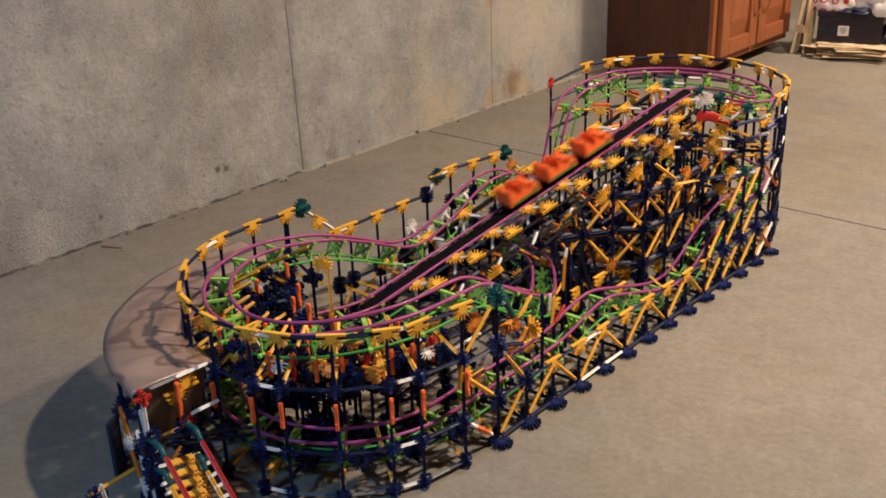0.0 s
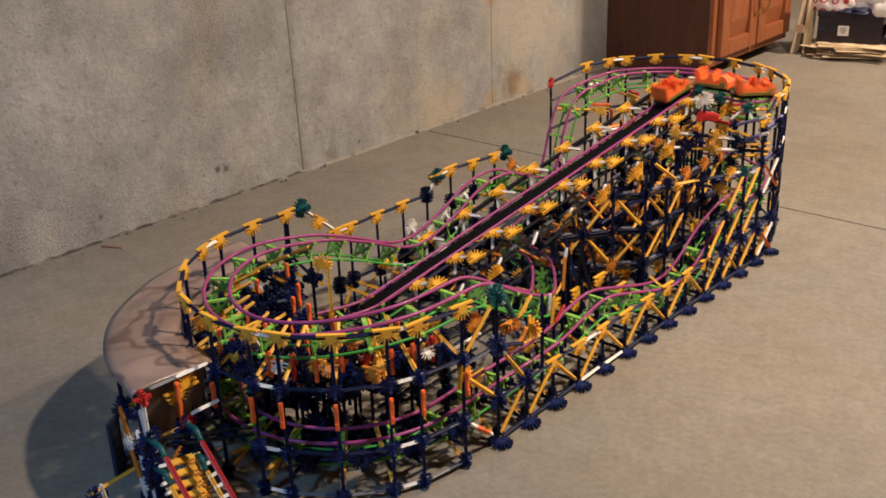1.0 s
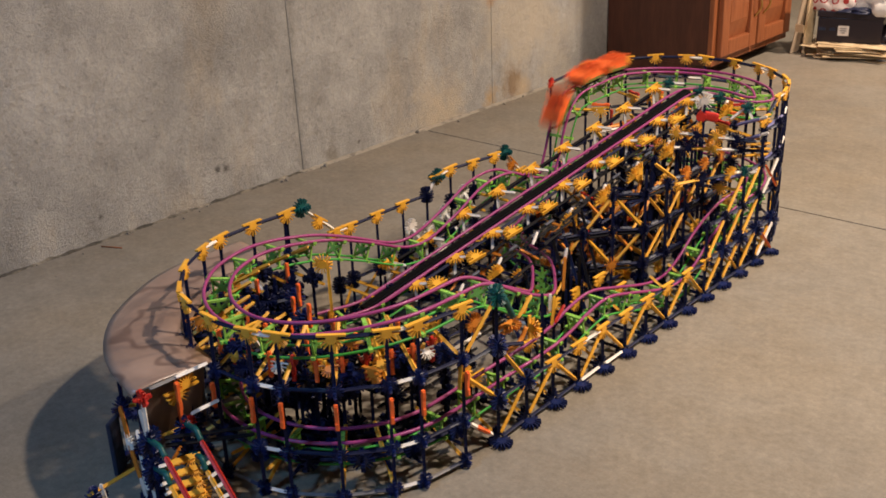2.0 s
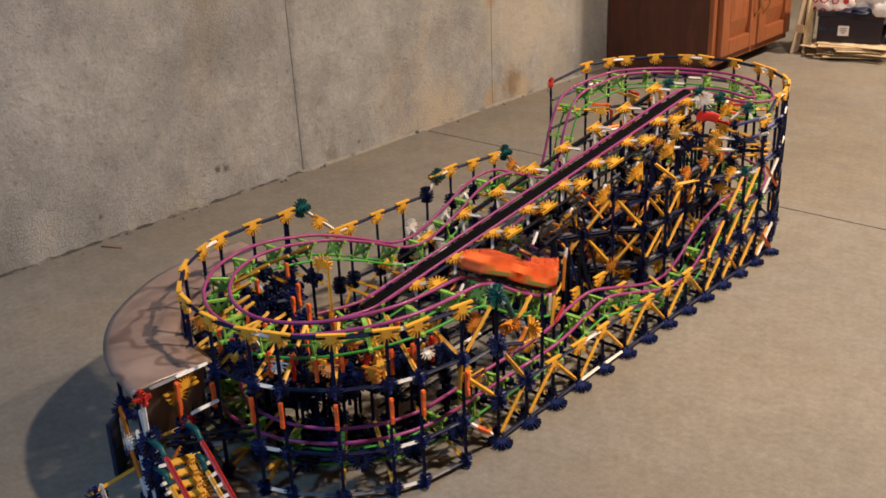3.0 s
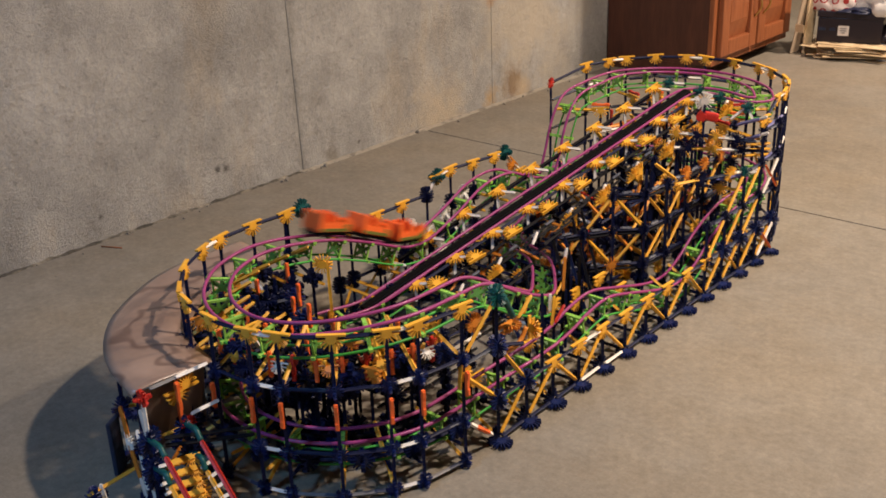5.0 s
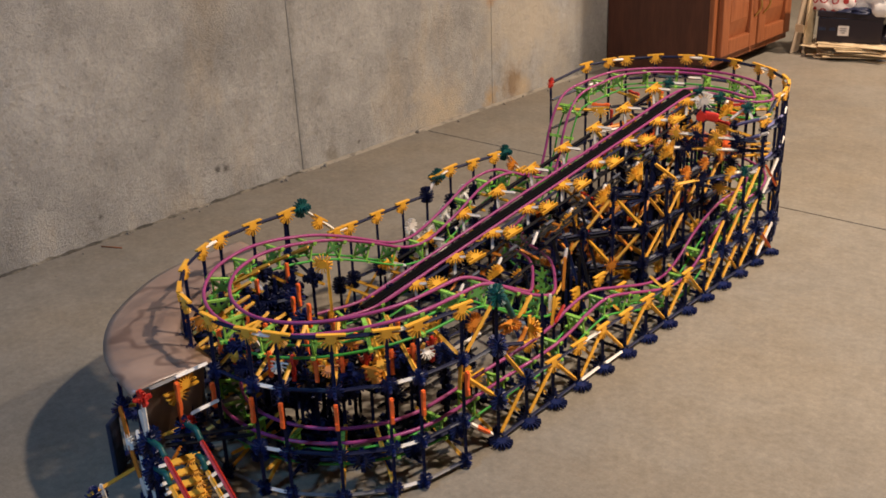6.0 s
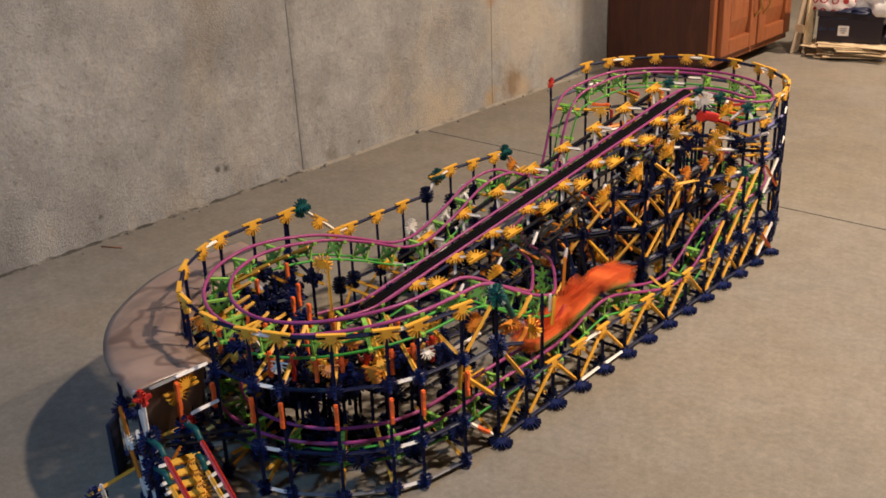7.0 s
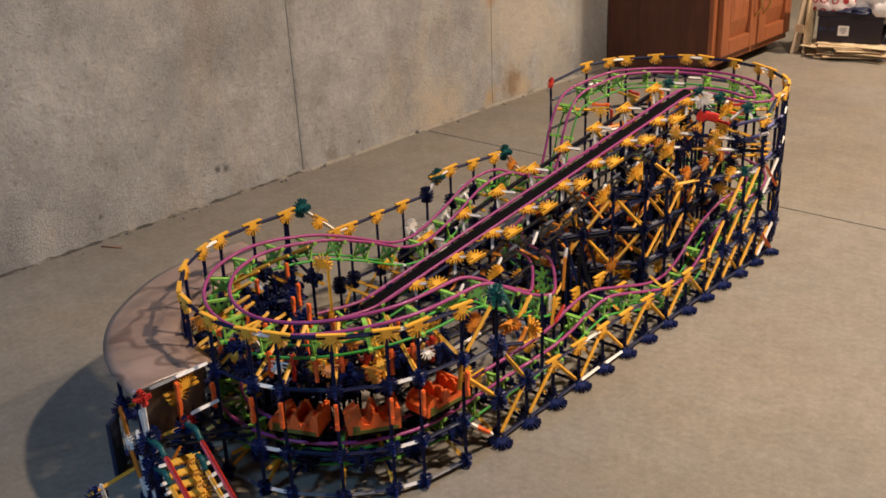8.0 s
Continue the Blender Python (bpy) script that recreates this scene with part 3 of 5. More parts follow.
def build_track():
    total = (len(LINE) - 1) * STEP
    n = int(total / 0.01)
    for s in (-1, 1):
        pts = []
        for k in range(n):
            p, d, side = line_at(k * 0.01)
            pts.append(p + side * s * GAUGE / 2)
        part("rail", tube(pts, 0.0030, 10), PURPLE, coaster, "glossy purple plastic rail tube")
    lift_len = (LIFT_HEAD - LIFT_FOOT).length
    for s in (-1, 1):
        pts = []
        for k in range(int((lift_len + 0.06) / 0.012), int(total / 0.012)):
            p, d, side = line_at(k * 0.012)
            u = side.cross(d)
            pts.append(p + side * s * 0.019 - u * 0.0365)
        part("spine_tube", tube(pts, 0.0022, 6), GREEN, coaster, "green plastic tube under the rails")
    # ties: a bar under the rails, a clip fan, and a lower bar
    bm = bmesh.new()
    box(bm, (0.0062, GAUGE + 0.007, 0.0036), pose(0, 0, -0.0049))
    for s in (-1, 1):
        box(bm, (0.0075, 0.0022, 0.0045), pose(0, s * (GAUGE / 2 + 0.0036), -0.0020))
        box(bm, (0.0062, 0.012, 0.0045), pose(0, s * 0.019, -0.0365))
        box(bm, (0.0030, 0.0026, 0.034), pose(0, s * 0.016, -0.0205))
    bar = mesh_of("tie", bm)
    bm = bmesh.new()
    outline = []
    angles = (30, 90, 150, 218, 322)
    for a in angles:
        for r, t in ((0.0065, a - 24), (0.0180, a - 8), (0.0135, a), (0.0180, a + 8), (0.0065, a + 24)):
            outline.append((r * math.cos(radians(t)), r * math.sin(radians(t)) - 0.020))
    front = [bm.verts.new((0.003, y, z)) for y, z in outline]
    back = [bm.verts.new((-0.003, y, z)) for y, z in outline]
    bm.faces.new(front), bm.faces.new(back[::-1])
    for k in range(len(outline)):
        n = (k + 1) % len(outline)
        bm.faces.new((front[k], back[k], back[n], front[n]))
    bmesh.ops.recalc_face_normals(bm, faces=bm.faces)
    crab = mesh_of("tie_clip", bm)
    gap = 0.076
    for k in range(int(total / gap)):
        s = k * gap + 0.02
        p, d, side = line_at(s)
        if s < lift_len + 0.02:
            continue
        m = basis(p, d, -side)
        # no bars and duller clips here, for the shade under the lift
        if 2.25 < s < 2.77:
            pieces.append(("tie_clip", crab, FERN, m))
            continue
        pieces.append(("tie", bar, LIME, m))
        pieces.append(("tie_clip", crab, FERN if k % 3 else LIME, m))
    # chain on the lift
    d = (LIFT_HEAD - LIFT_FOOT).normalized()
    side = d.cross(UP).normalized()
    up = side.cross(d)
    bm = bmesh.new()
    a, b = LIFT_FOOT - d * 0.02, LIFT_HEAD + d * 0.03
    n = int((b - a).length / 0.011)
    for k in range(n):
        m = basis(a.lerp(b, (k + 0.5) / n) - up * 0.001, d, side)
        box(bm, (0.0106, 0.0125 if k % 2 else 0.012, 0.005), m)
    part("lift_chain", bm, RUBBER, coaster, "black plastic link chain of the lift hill")
    bm = bmesh.new()
    box(bm, ((b - a).length, 0.017, 0.004), basis((a + b) / 2 - up * 0.008, d, side))
    for s in (-1, 1):
        box(bm, ((b - a).length, 0.003, 0.010), basis((a + b) / 2 - up * 0.004 + side * s * 0.0085, d, side))
    part("chain_trough", bm, BLACK, coaster, "black plastic chain trough")


def post(x, y, levels, mat=NAVY):
    """An upright of rods between levels, with a connector at each."""
    for a, b in zip(levels, levels[1:]):
        rod((x, y, a), (x, y, b), mat, "post")


def fence(points, fan=-UP, whites=()):
    """The hand-rail: flat-bar connectors at the points, with rods between."""
    for i, p in enumerate(points):
        a, b = points[max(i - 1, 0)], points[min(i + 1, len(points) - 1)]
        hub(p, b - a, fan, YELLOW)
        if i + 1 < len(points):
            rod(p, points[i + 1], WHITE if (points[i + 1] - p).length < 0.06 else NAVY, "fence_rail")


def ring(points, mat, hubs=BLUE, shorts=WHITE):
    for i, p in enumerate(points):
        hub(p, UP, points[min(i + 1, len(points) - 1)] - points[max(i - 1, 0)], hubs, "cross", 0.78)
        if i + 1 < len(points):
            q = points[i + 1]
            short = (q - p).length < 0.06
            rod(p, q, shorts if short else mat, "ring_rod")
            if not short:      # two thinner sleeves butt on the long rods
                rod(p.lerp(q, 0.12), p.lerp(q, 0.40), SLATE, "sleeve", 0.0)


NEAR_ANGLES = (-1.5, -19.5, -30.2, -47.5, -65, -75.5, -93, -110.5, -121, -140, -157.5, -168.5)


def build_near_loop():
    tops = [near_at(a, HIGHER) for a in NEAR_ANGLES] + [Vector((XL, 1.065, HIGHER)), Vector((XL, 1.144, 0.270))]
    fence(tops)
    for lvl, mat in ((0.012, GREY), (LOW, NAVY), (MID, NAVY)):
        ring([near_at(a, lvl) for a in NEAR_ANGLES] + [Vector((XL, 1.065, lvl)), Vector((XL, 1.139, lvl))], mat)
    rng = random.Random(11)
    for i, p in enumerate(tops):
        post(p.x, p.y, (0.012, LOW, MID, p.z))
        inner = NEAR.lerp(Vector((p.x, p.y, 0)), 0.56)
        # the bent that carries the track
        hub((inner.x, inner.y, 0.012), p - NEAR, UP, BLUE, "cross")
        for lvl in (LOW - 0.045, MID - 0.0):
            hub((inner.x, inner.y, lvl), Vector((inner.x - NEAR.x, inner.y - NEAR.y, 0)), UP, NAVY, "cross")
            rod((inner.x, inner.y, lvl), (p.x, p.y, lvl), YELLOW if rng.random() < 0.45 else NAVY, "cross_rod")
        post(inner.x, inner.y, (0.012, LOW - 0.045, MID, MID + 0.04))
        rod((p.x, p.y, MID), (inner.x, inner.y, MID + 0.06), YELLOW, "brace_rod")
        if i % 3 != 1:
            rod((p.x, p.y, 0.012), (inner.x, inner.y, LOW - 0.01), YELLOW, "brace_rod")
        # red-orange clips along the lower loop's posts
        m = basis(Vector((p.x, p.y, 0.150)) + Vector((p.x - NEAR.x, p.y - NEAR.y, 0)) * 0.03, UP, p - NEAR)
        pieces.append(("clip_bar", clip_mesh(), ORANGE, m))
        if i % 2 == 0:
            q = NEAR.lerp(Vector((p.x, p.y, 0)), 0.62)
            pieces.append(("clip_bar", clip_mesh(), ORANGE, basis(Vector((q.x, q.y, MID + 0.018)), UP, p - NEAR)))
    # upright clips and pale connectors that hold the upper track, just inside the ring
    for i, a in enumerate((-8, -17, -26, -36, -45, -55, -64, -74, -84, -94, -105)):
        p, out = near_at(a, 0.203, 0.217), near_at(a, 0, 1) - NEAR
        pieces.append(("clip_bar", clip_mesh(), ORANGE if i % 3 else RED, basis(p, UP, out)))
        hub(p + UP * 0.012, out.cross(UP), -UP, ORANGE if i % 3 else RED, "half", 0.5)
        if i % 2:
            hub(near_at(a + 5, 0.208, 0.224), UP.cross(out), out - UP, (YELLOW, WHITE, AMBER)[i % 3], "half", 0.8)
            rod(near_at(a + 4, 0.222, 0.226), near_at(a + 3, 0.190, 0.205), (WHITE, YELLOW)[i % 2], "tie_rod", 0.0)


def build_near_core():
    """The crowded underframe of the upper loop: dark rings, added for its shade, at the track's edges and loose posts
    inside.
    """
    rng = random.Random(21)
    for r, z, step, mat in ((0.205, 0.176, 20, BLACK), (0.155, 0.168, 24, NAVY), (0.225, 0.052, 20, NAVY), (0.155, 0.045, 24, BLACK)):
        n = int(186 / step)
        pts = [near_at(2 - 190 * k / n, z, r) for k in range(n + 1)]
        for i, p in enumerate(pts):
            hub(p, UP, p - Vector((NEAR.x, NEAR.y, p.z)), NAVY if i % 2 else BLUE, "cross")
            if i < n:
                rod(p, pts[i + 1], mat, "ring_rod")
    # dark spokes added to block light and darken the loop's inside
    for k in range(15):
        a = 4 - 190 * k / 14
        z = 0.166 + 0.006 * (k % 3)
        rod(near_at(a, z, 0.105), near_at(a + 4 * (k % 2), z, 0.236), BLACK if k % 3 else NAVY, "spoke_rod", 0.004)
        if k % 2:
            rod(near_at(a, 0.118, 0.120), near_at(a + 9, 0.118, 0.150), BLACK, "spoke_rod", 0.0)
            post(near_at(a, 0, 0.120).x, near_at(a, 0, 0.120).y, (0.012, 0.060, 0.118, 0.166), BLACK)
    for k in range(22):
        a = 12 - 196 * k / 21
        hub(near_at(a, 0.120 + 0.018 * (k % 3), 0.150), UP, near_at(a, 0, 1) - NEAR, NAVY, "cross", 0.9)
    # made-up dark beams, stacked to fill the pale inside with shade
    for x, top in ((-1.012, 0.150), (-1.075, 0.140)):
        for j in range(4):
            z = 0.040 + (top - 0.040) * j / 3
            for y in (1.06, 1.125, 1.19, 1.255):
                rod((x, y - 0.032, z), (x, y + 0.032, z), BLACK if (j + int(y * 100)) % 3 else NAVY, "ring_rod", 0.001)
                if j % 2:
                    hub((x, y, z), UP, Vector((0, 1, 0)), NAVY, "cross", 0.85)
        for y in (1.06, 1.125, 1.19, 1.255):
            rod((x, y, 0.0), (x, y, top), BLACK, "post", 0.0)
            rod((x - 0.06, y, top), (x, y, top), NAVY, "cross_rod", 0.0)
    # black curved strips, put where the loop's underside is only in shade
    for r, z, h in ((0.176, 0.170, 0.020), (0.135, 0.145, 0.040)):
        bm, rows = bmesh.new(), []
        for k in range(45):
            a = 4 - 188 * k / 44
            rows.append([bm.verts.new(near_at(a, z + dz, r + dr)) for dr, dz in ((-0.0015, -h / 2), (0.0015, -h / 2), (0.0015, h / 2), (-0.0015, h / 2))])
        for p, q in zip(rows, rows[1:]):
            for k in range(4):
                bm.faces.new((p[k], q[k], q[(k + 1) % 4], p[(k + 1) % 4]))
        bm.faces.new(rows[0]), bm.faces.new(rows[-1][::-1])
        bmesh.ops.recalc_face_normals(bm, faces=bm.faces)
        part("loop_girder", bm, BLACK, coaster, "added black curved strip for the shade under the upper loop")
    for k in range(15):
        a, r = rng.uniform(-185, 0), rng.uniform(0.045, 0.125)
        p = near_at(a, 0.012, r)
        h = rng.uniform(0.14, 0.20)
        post(p.x, p.y, (0.012, LOW, h))
        for z in (0.012, LOW, h):
            hub((p.x, p.y, z), UP, Vector((math.cos(a), math.sin(a), 0)), BLUE if rng.random() < 0.6 else NAVY, "cross")
        q = near_at(a + rng.uniform(20, 40), h, r + 0.06)
        rod((p.x, p.y, h), q, (YELLOW, NAVY, SLATE, YELLOW)[k % 4], "cross_rod")
        if k % 2:
            hub(q, q - p, UP, YELLOW if k % 4 == 1 else AMBER)
        else:
            pieces.append(("clip_bar", clip_mesh(), ORANGE, basis(Vector((p.x, p.y, h + 0.010)) + Vector((0.012, 0, 0)), UP, Vector((1, 0, 0)))))
    # loose pieces between the loop's ring and its track
    for k in range(26):
        a, r, z = rng.uniform(-178, -2), rng.uniform(0.165, 0.24), rng.uniform(0.195, 0.222)
        p = near_at(a, z, r)
        m = (YELLOW, AMBER, WHITE, NAVY, BLUE)[k % 5]
        if k % 5 == 2:
            rod(p, p + Vector((rng.uniform(-0.03, 0.03), rng.uniform(-0.03, 0.03), -0.035)), m, "tie_rod", 0.003)
        else:
            hub(p, Vector((math.cos(a), math.sin(a), rng.uniform(-0.5, 0.5))), -UP, m, "half" if k % 5 < 3 else "cross")
    # stand-alone yellow mast
    rod((-1.255, 1.105, 0.118), (-1.255, 1.105, 0.222), YELLOW, "post", 0.0)
    hub((-1.262, 1.10, 0.222), Vector((0.7, 0.7, 0)), UP, YELLOW, "full", 1.05)
    hub((-1.255, 1.105, 0.110), UP, Vector((1, 0, 0)), YELLOW)
    post(-1.255, 1.105, (0.012, 0.110))


def clip_mesh():
    if "clip" not in mesh_cache:
        bm = bmesh.new()
        box(bm, (0.042, 0.0050, 0.0058), None, 0.0008)
        box(bm, (0.010, 0.0066, 0.0044), pose(0.014, 0.0008, 0))
        box(bm, (0.010, 0.0066, 0.0044), pose(-0.014, 0.0008, 0))
        mesh_cache["clip"] = mesh_of("clip_bar", bm)
    return mesh_cache["clip"]


def build_left_side():
    z = HIGHER - 0.003
    teal = Vector((XL, 1.180, z))
    hub(teal, Vector((0, 1, 0)), UP, TEAL, "cross")
    a, b = Vector((XL, 1.221, 0.233)), Vector((XL, 1.262, 0.198))
    rod(teal, a, WHITE, "fence_rail"), rod(a, b, WHITE, "fence_rail")
    hub(a, b - teal, Vector((0, -1, -1)), YELLOW)
    low = [Vector((XL, y, 0.196)) for y in (1.262, 1.298, 1.373, 1.448)]
    fence(low)
    dark = Vector((XL, 1.522, 0.195))
    rod(low[-1], dark, NAVY, "fence_rail")
    hub(dark, UP, Vector((0, 1, 0)), NAVY, "cross")
    teal = Vector((XL, 1.556, 0.226))
    rod(dark, teal, WHITE, "fence_rail", 0.006)
    hub(teal, Vector((0, 1, 0)), UP, TEAL, "cross")
    hill = [Vector((XL, y, h)) for y, h in ((1.600, 0.230), (1.676, 0.225), (1.751, 0.221))]
    fence([teal] + hill)
    end = Vector((XL, 1.786, 0.219))
    rod(hill[-1], end, WHITE, "fence_rail", 0.006)
    hub(end, Vector((0, 1, 0)), UP, TEAL, "cross")
    down = Vector((XL, 1.817, 0.187))
    rod(end, down, WHITE, "fence_rail", 0.005)
    hub(down, down - end, Vector((0, -1, -1)), AMBER)
    low2 = Vector((XL, 1.846, 0.160))
    rod(down, low2, WHITE, "fence_rail", 0.005)
    hub(low2, Vector((0, 1, 0)), -UP, YELLOW)
    for p in low + [dark] + hill + [Vector((XL, 1.139, z))]:
        levels = [v for v in (0.012, LOW) if v < p.z - 0.05] + [p.z]
        if p.z > 0.2:
            levels.insert(2, 0.157)
        post(p.x, p.y, levels)
        for v in levels[:-1]:
            hub((p.x, p.y, v), UP, Vector((0, 1, 0)), NAVY, "cross")
            rod((p.x, p.y, v), (p.x + 0.104, p.y, v), YELLOW if v > 0.05 else NAVY, "cross_rod")
        q = Vector((XL + 0.104, p.y, 0))
        post(q.x, q.y, (0.012, LOW))
        hub((q.x, q.y, LOW), UP, Vector((0, 1, 0)), NAVY, "cross")
        hub((q.x, q.y, 0.012), Vector((1, 0, 0)), Vector((0, 1, 0)), NAVY, "full")
    for y, h, x in ((1.452, 0.150, -1.384), (1.505, 0.128, -1.386), (1.560, 0.150, -1.386), (1.622, 0.176, -1.386), (1.475, 0.105, -1.322)):
        hub((x, y, h), UP, Vector((0, 1, 0.4)), WHITE, "full", 1.0)
        rod((x, y, h), (x + 0.03, y + 0.012, h - 0.045), WHITE, "tie_rod", 0.004)
        rod((x, y, h), (x, y, 0.012), NAVY, "post", 0.004)
    ys = [p.y for p in low + [dark] + hill]
    for a, b in zip(ys, ys[1:]):
        for v in (0.012, LOW):
            rod((XL, a, v), (XL, b, v), NAVY, "ring_rod")
        rod((XL, a, 0.012), (XL, b, LOW), YELLOW, "brace_rod")


def build_front():
    ys = [1.115 + BAY * k for k in range(14)]
    F = Vector((0, 1, 0))
    for i, y in enumerate(ys):
        hub((XF + 0.006, y, 0.0055), Vector((1, 0, 0)), F, BLUE, "full")
        hub((XF - 0.006, y, 0.012), UP, F, NAVY, "full")
        if i + 1 < len(ys):
            rod((XF, y, 0.010), (XF, ys[i + 1], 0.010), WHITE if i in (3, 4) else NAVY, "ring_rod")
        rod((XF, y, 0.010), (XF, y, LOW), NAVY, "post")
        # cross bent from the front to the inner frame
        rod((XF, y, 0.010), (XF - 0.106, y, 0.010), NAVY, "cross_rod")
        hub((XF - 0.106, y, 0.010), Vector((1, 0, 0)), F, NAVY, "full")
        rod((XF, y, 0.010), (XF - 0.09, y, 0.06), YELLOW, "brace_rod")
        track_z = min(range(len(LINE)), key=lambda k: (LINE[k] - Vector((XR_T, y, 0.08))).length)
        tz = max(LINE[track_z].z - 0.03, 0.03)
        rod((XF - 0.106, y, 0.010), (XF - 0.106, y, max(tz, 0.05)), NAVY, "post")
        hub((XF - 0.106, y, max(tz, 0.05)), F, -UP, YELLOW if i % 2 else NAVY, "half" if i % 2 else "cross")
    # low hand-rail, with yellow diagonals in alternate bays
    rail = [Vector((XF, y, LOW)) for y in ys]
    for i, p in enumerate(rail):
        if i < 2 or i > 9:
            hub(p, UP, F, BLUE, "cross")
        else:
            hub(p, F, -UP, YELLOW)
        if i + 1 < len(rail):
            rod(p, rail[i + 1], WHITE if i == 3 else NAVY, "fence_rail")
            if i % 2 or i < 2 or i > 9:
                rod((p.x, p.y, 0.012), rail[i + 1], YELLOW, "brace_rod")
        if i % 2 == 0 and i + 1 < len(rail) and i > 1:
            rod((rail[i + 1].x, rail[i + 1].y, 0.012), p, YELLOW, "brace_rod")
    # inner rail of the front track
    for i in range(2, 10):
        a = Vector((XF - 0.106, ys[i], 0.100))
        if 4 <= i <= 6:
            hub(a, F, -UP, YELLOW)
    # near posts up to the loop's fence
    y0, y1 = ys[0], 1.033
    for lvl in (LOW, 0.177, 0.262):
        hub((XF, y0, lvl), UP, F, TEAL if lvl > 0.2 else BLUE, "cross")
    post(XF, y0, (LOW, 0.177, 0.262))
    rod((XF, y1, 0.177), (XF, y0, 0.177), SLATE, "ring_rod")
    rod((XF, y0, 0.177), (XF, ys[1], 0.150), NAVY, "ring_rod")
    rod((XF, y1, 0.160), (XF, y0, LOW), YELLOW, "brace_rod")
    hub((XF, y1, 0.160), UP, F, YELLOW)
    rod((XF, y1, 0.082), (XF, y0, 0.012), WHITE, "brace_rod", 0.02)
    rod((XF + 0.001, 1.062, 0.058), (XF + 0.001, 1.090, 0.034), ORANGE, "sleeve", 0.0)
    rod((XF + 0.003, 1.062, 0.058), (XF + 0.003, 1.090, 0.034), ORANGE, "sleeve", 0.0)
    rod((XF, y0, 0.177), (XF, ys[1], LOW), YELLOW, "brace_rod")
    rod((XF, y1, 0.189), (XF, y0, 0.262), YELLOW, "brace_rod")
    # teal chain and loose bars beside the rise
    a, b, c = Vector((-0.892, 1.108, 0.273)), Vector((-0.900, 1.144, 0.242)), Vector((-0.905, 1.171, 0.201))
    for k in range(9):
        p = a.lerp(b, k / 4) if k < 4 else b.lerp(c, (k - 4) / 4)
        hub(p, b - a if k < 4 else c - b, Vector((1, 0, 0)), TEAL, "cross", 0.34)
    part("chain_elbow", tube(smooth_line([a, a.lerp(b, 0.6), b, b.lerp(c, 0.4), c], 0.004), 0.0050, 8), TEAL, coaster, "dark teal plastic link chain")
    bend = [Vector(v) for v in ((-0.900, 1.199, 0.173), (-0.900, 1.186, 0.156), (-0.900, 1.167, 0.149), (-0.900, 1.143, 0.151))]
    part("bent_rod", tube(smooth_line(bend, 0.005), 0.0038, 8), AMBER, coaster, "bent amber plastic rod")
    rod((-0.900, 1.212, 0.224), (-0.900, 1.179, 0.197), YELLOW, "brace_rod", 0.0)
    rod((-0.903, 1.207, 0.222), (-0.903, 1.195, 0.197), YELLOW, "brace_rod", 0.0)
    rod((-0.930, 1.281, 0.200), (-0.930, 1.254, 0.166), RED, "brace_rod", 0.0)
    rod((-0.910, 1.277, 0.197), (-0.910, 1.276, 0.166), WHITE, "post", 0.0)
    rod((-0.910, 1.290, 0.189), (-0.910, 1.282, 0.139), YELLOW, "post", 0.0)
    rod((-0.910, 1.256, 0.206), (-0.91, 1.256, 0.012), NAVY, "post", 0.0)
    rod((-0.930, 1.320, 0.121), (-0.930, 1.347, 0.145), RED, "brace_rod", 0.0)
    hub((-0.905, 1.222, 0.160), UP, Vector((1, 0, 0)), YELLOW)
    hub((-0.915, 1.177, 0.181), F, Vector((1, 0, 0)), AMBER)
    rod((-0.910, 1.173, 0.174), (-0.920, 1.157, 0.170), AMBER, "cross_rod", 0.0)
    hub((-0.960, 1.140, 0.185), F, -UP, AMBER, "full", 1.0)
    rod((-0.960, 1.156, 0.160), (-0.940, 1.070, 0.174), WHITE, "tie_rod", 0.0)
    hub((-0.960, 1.050, 0.182), F, -UP, AMBER, "full", 1.0)
    rod((-0.960, 1.058, 0.169), (-0.940, 1.063, 0.164), WHITE, "tie_rod", 0.0)
    # leaning dark struts, added to dim and cover the track under the lift
    for k in range(9):
        y = 1.34 + 0.032 * k
        rod((-1.10, y + 0.05, 0.105 + 0.012 * k), (-1.00, y, 0.012), BLACK if k % 3 else NAVY, "brace_rod", 0.0)
        rod((-1.09, y + 0.04, 0.115 + 0.012 * k), (-1.09, y + 0.10, 0.125 + 0.012 * k), BLACK, "ring_rod", 0.0)
    # dark uprights behind the rise, one with pale rods clipped on
    for px, py in ((-1.0, 1.444), (-1.03, 1.505), (-1.0, 1.497), (-1.06, 1.463)):
        rod((px, py, 0.0), (px, py, 0.170), BLACK, "post", 0.0)
        rod((px + 0.006, py, 0.0), (px + 0.006, py, 0.120), NAVY, "post", 0.0)
    rod((-1.000, 1.453, 0.197), (-1.000, 1.446, 0.166), WHITE, "post", 0.0)
    rod((-0.995, 1.444, 0.185), (-0.995, 1.437, 0.120), AMBER, "post", 0.0)


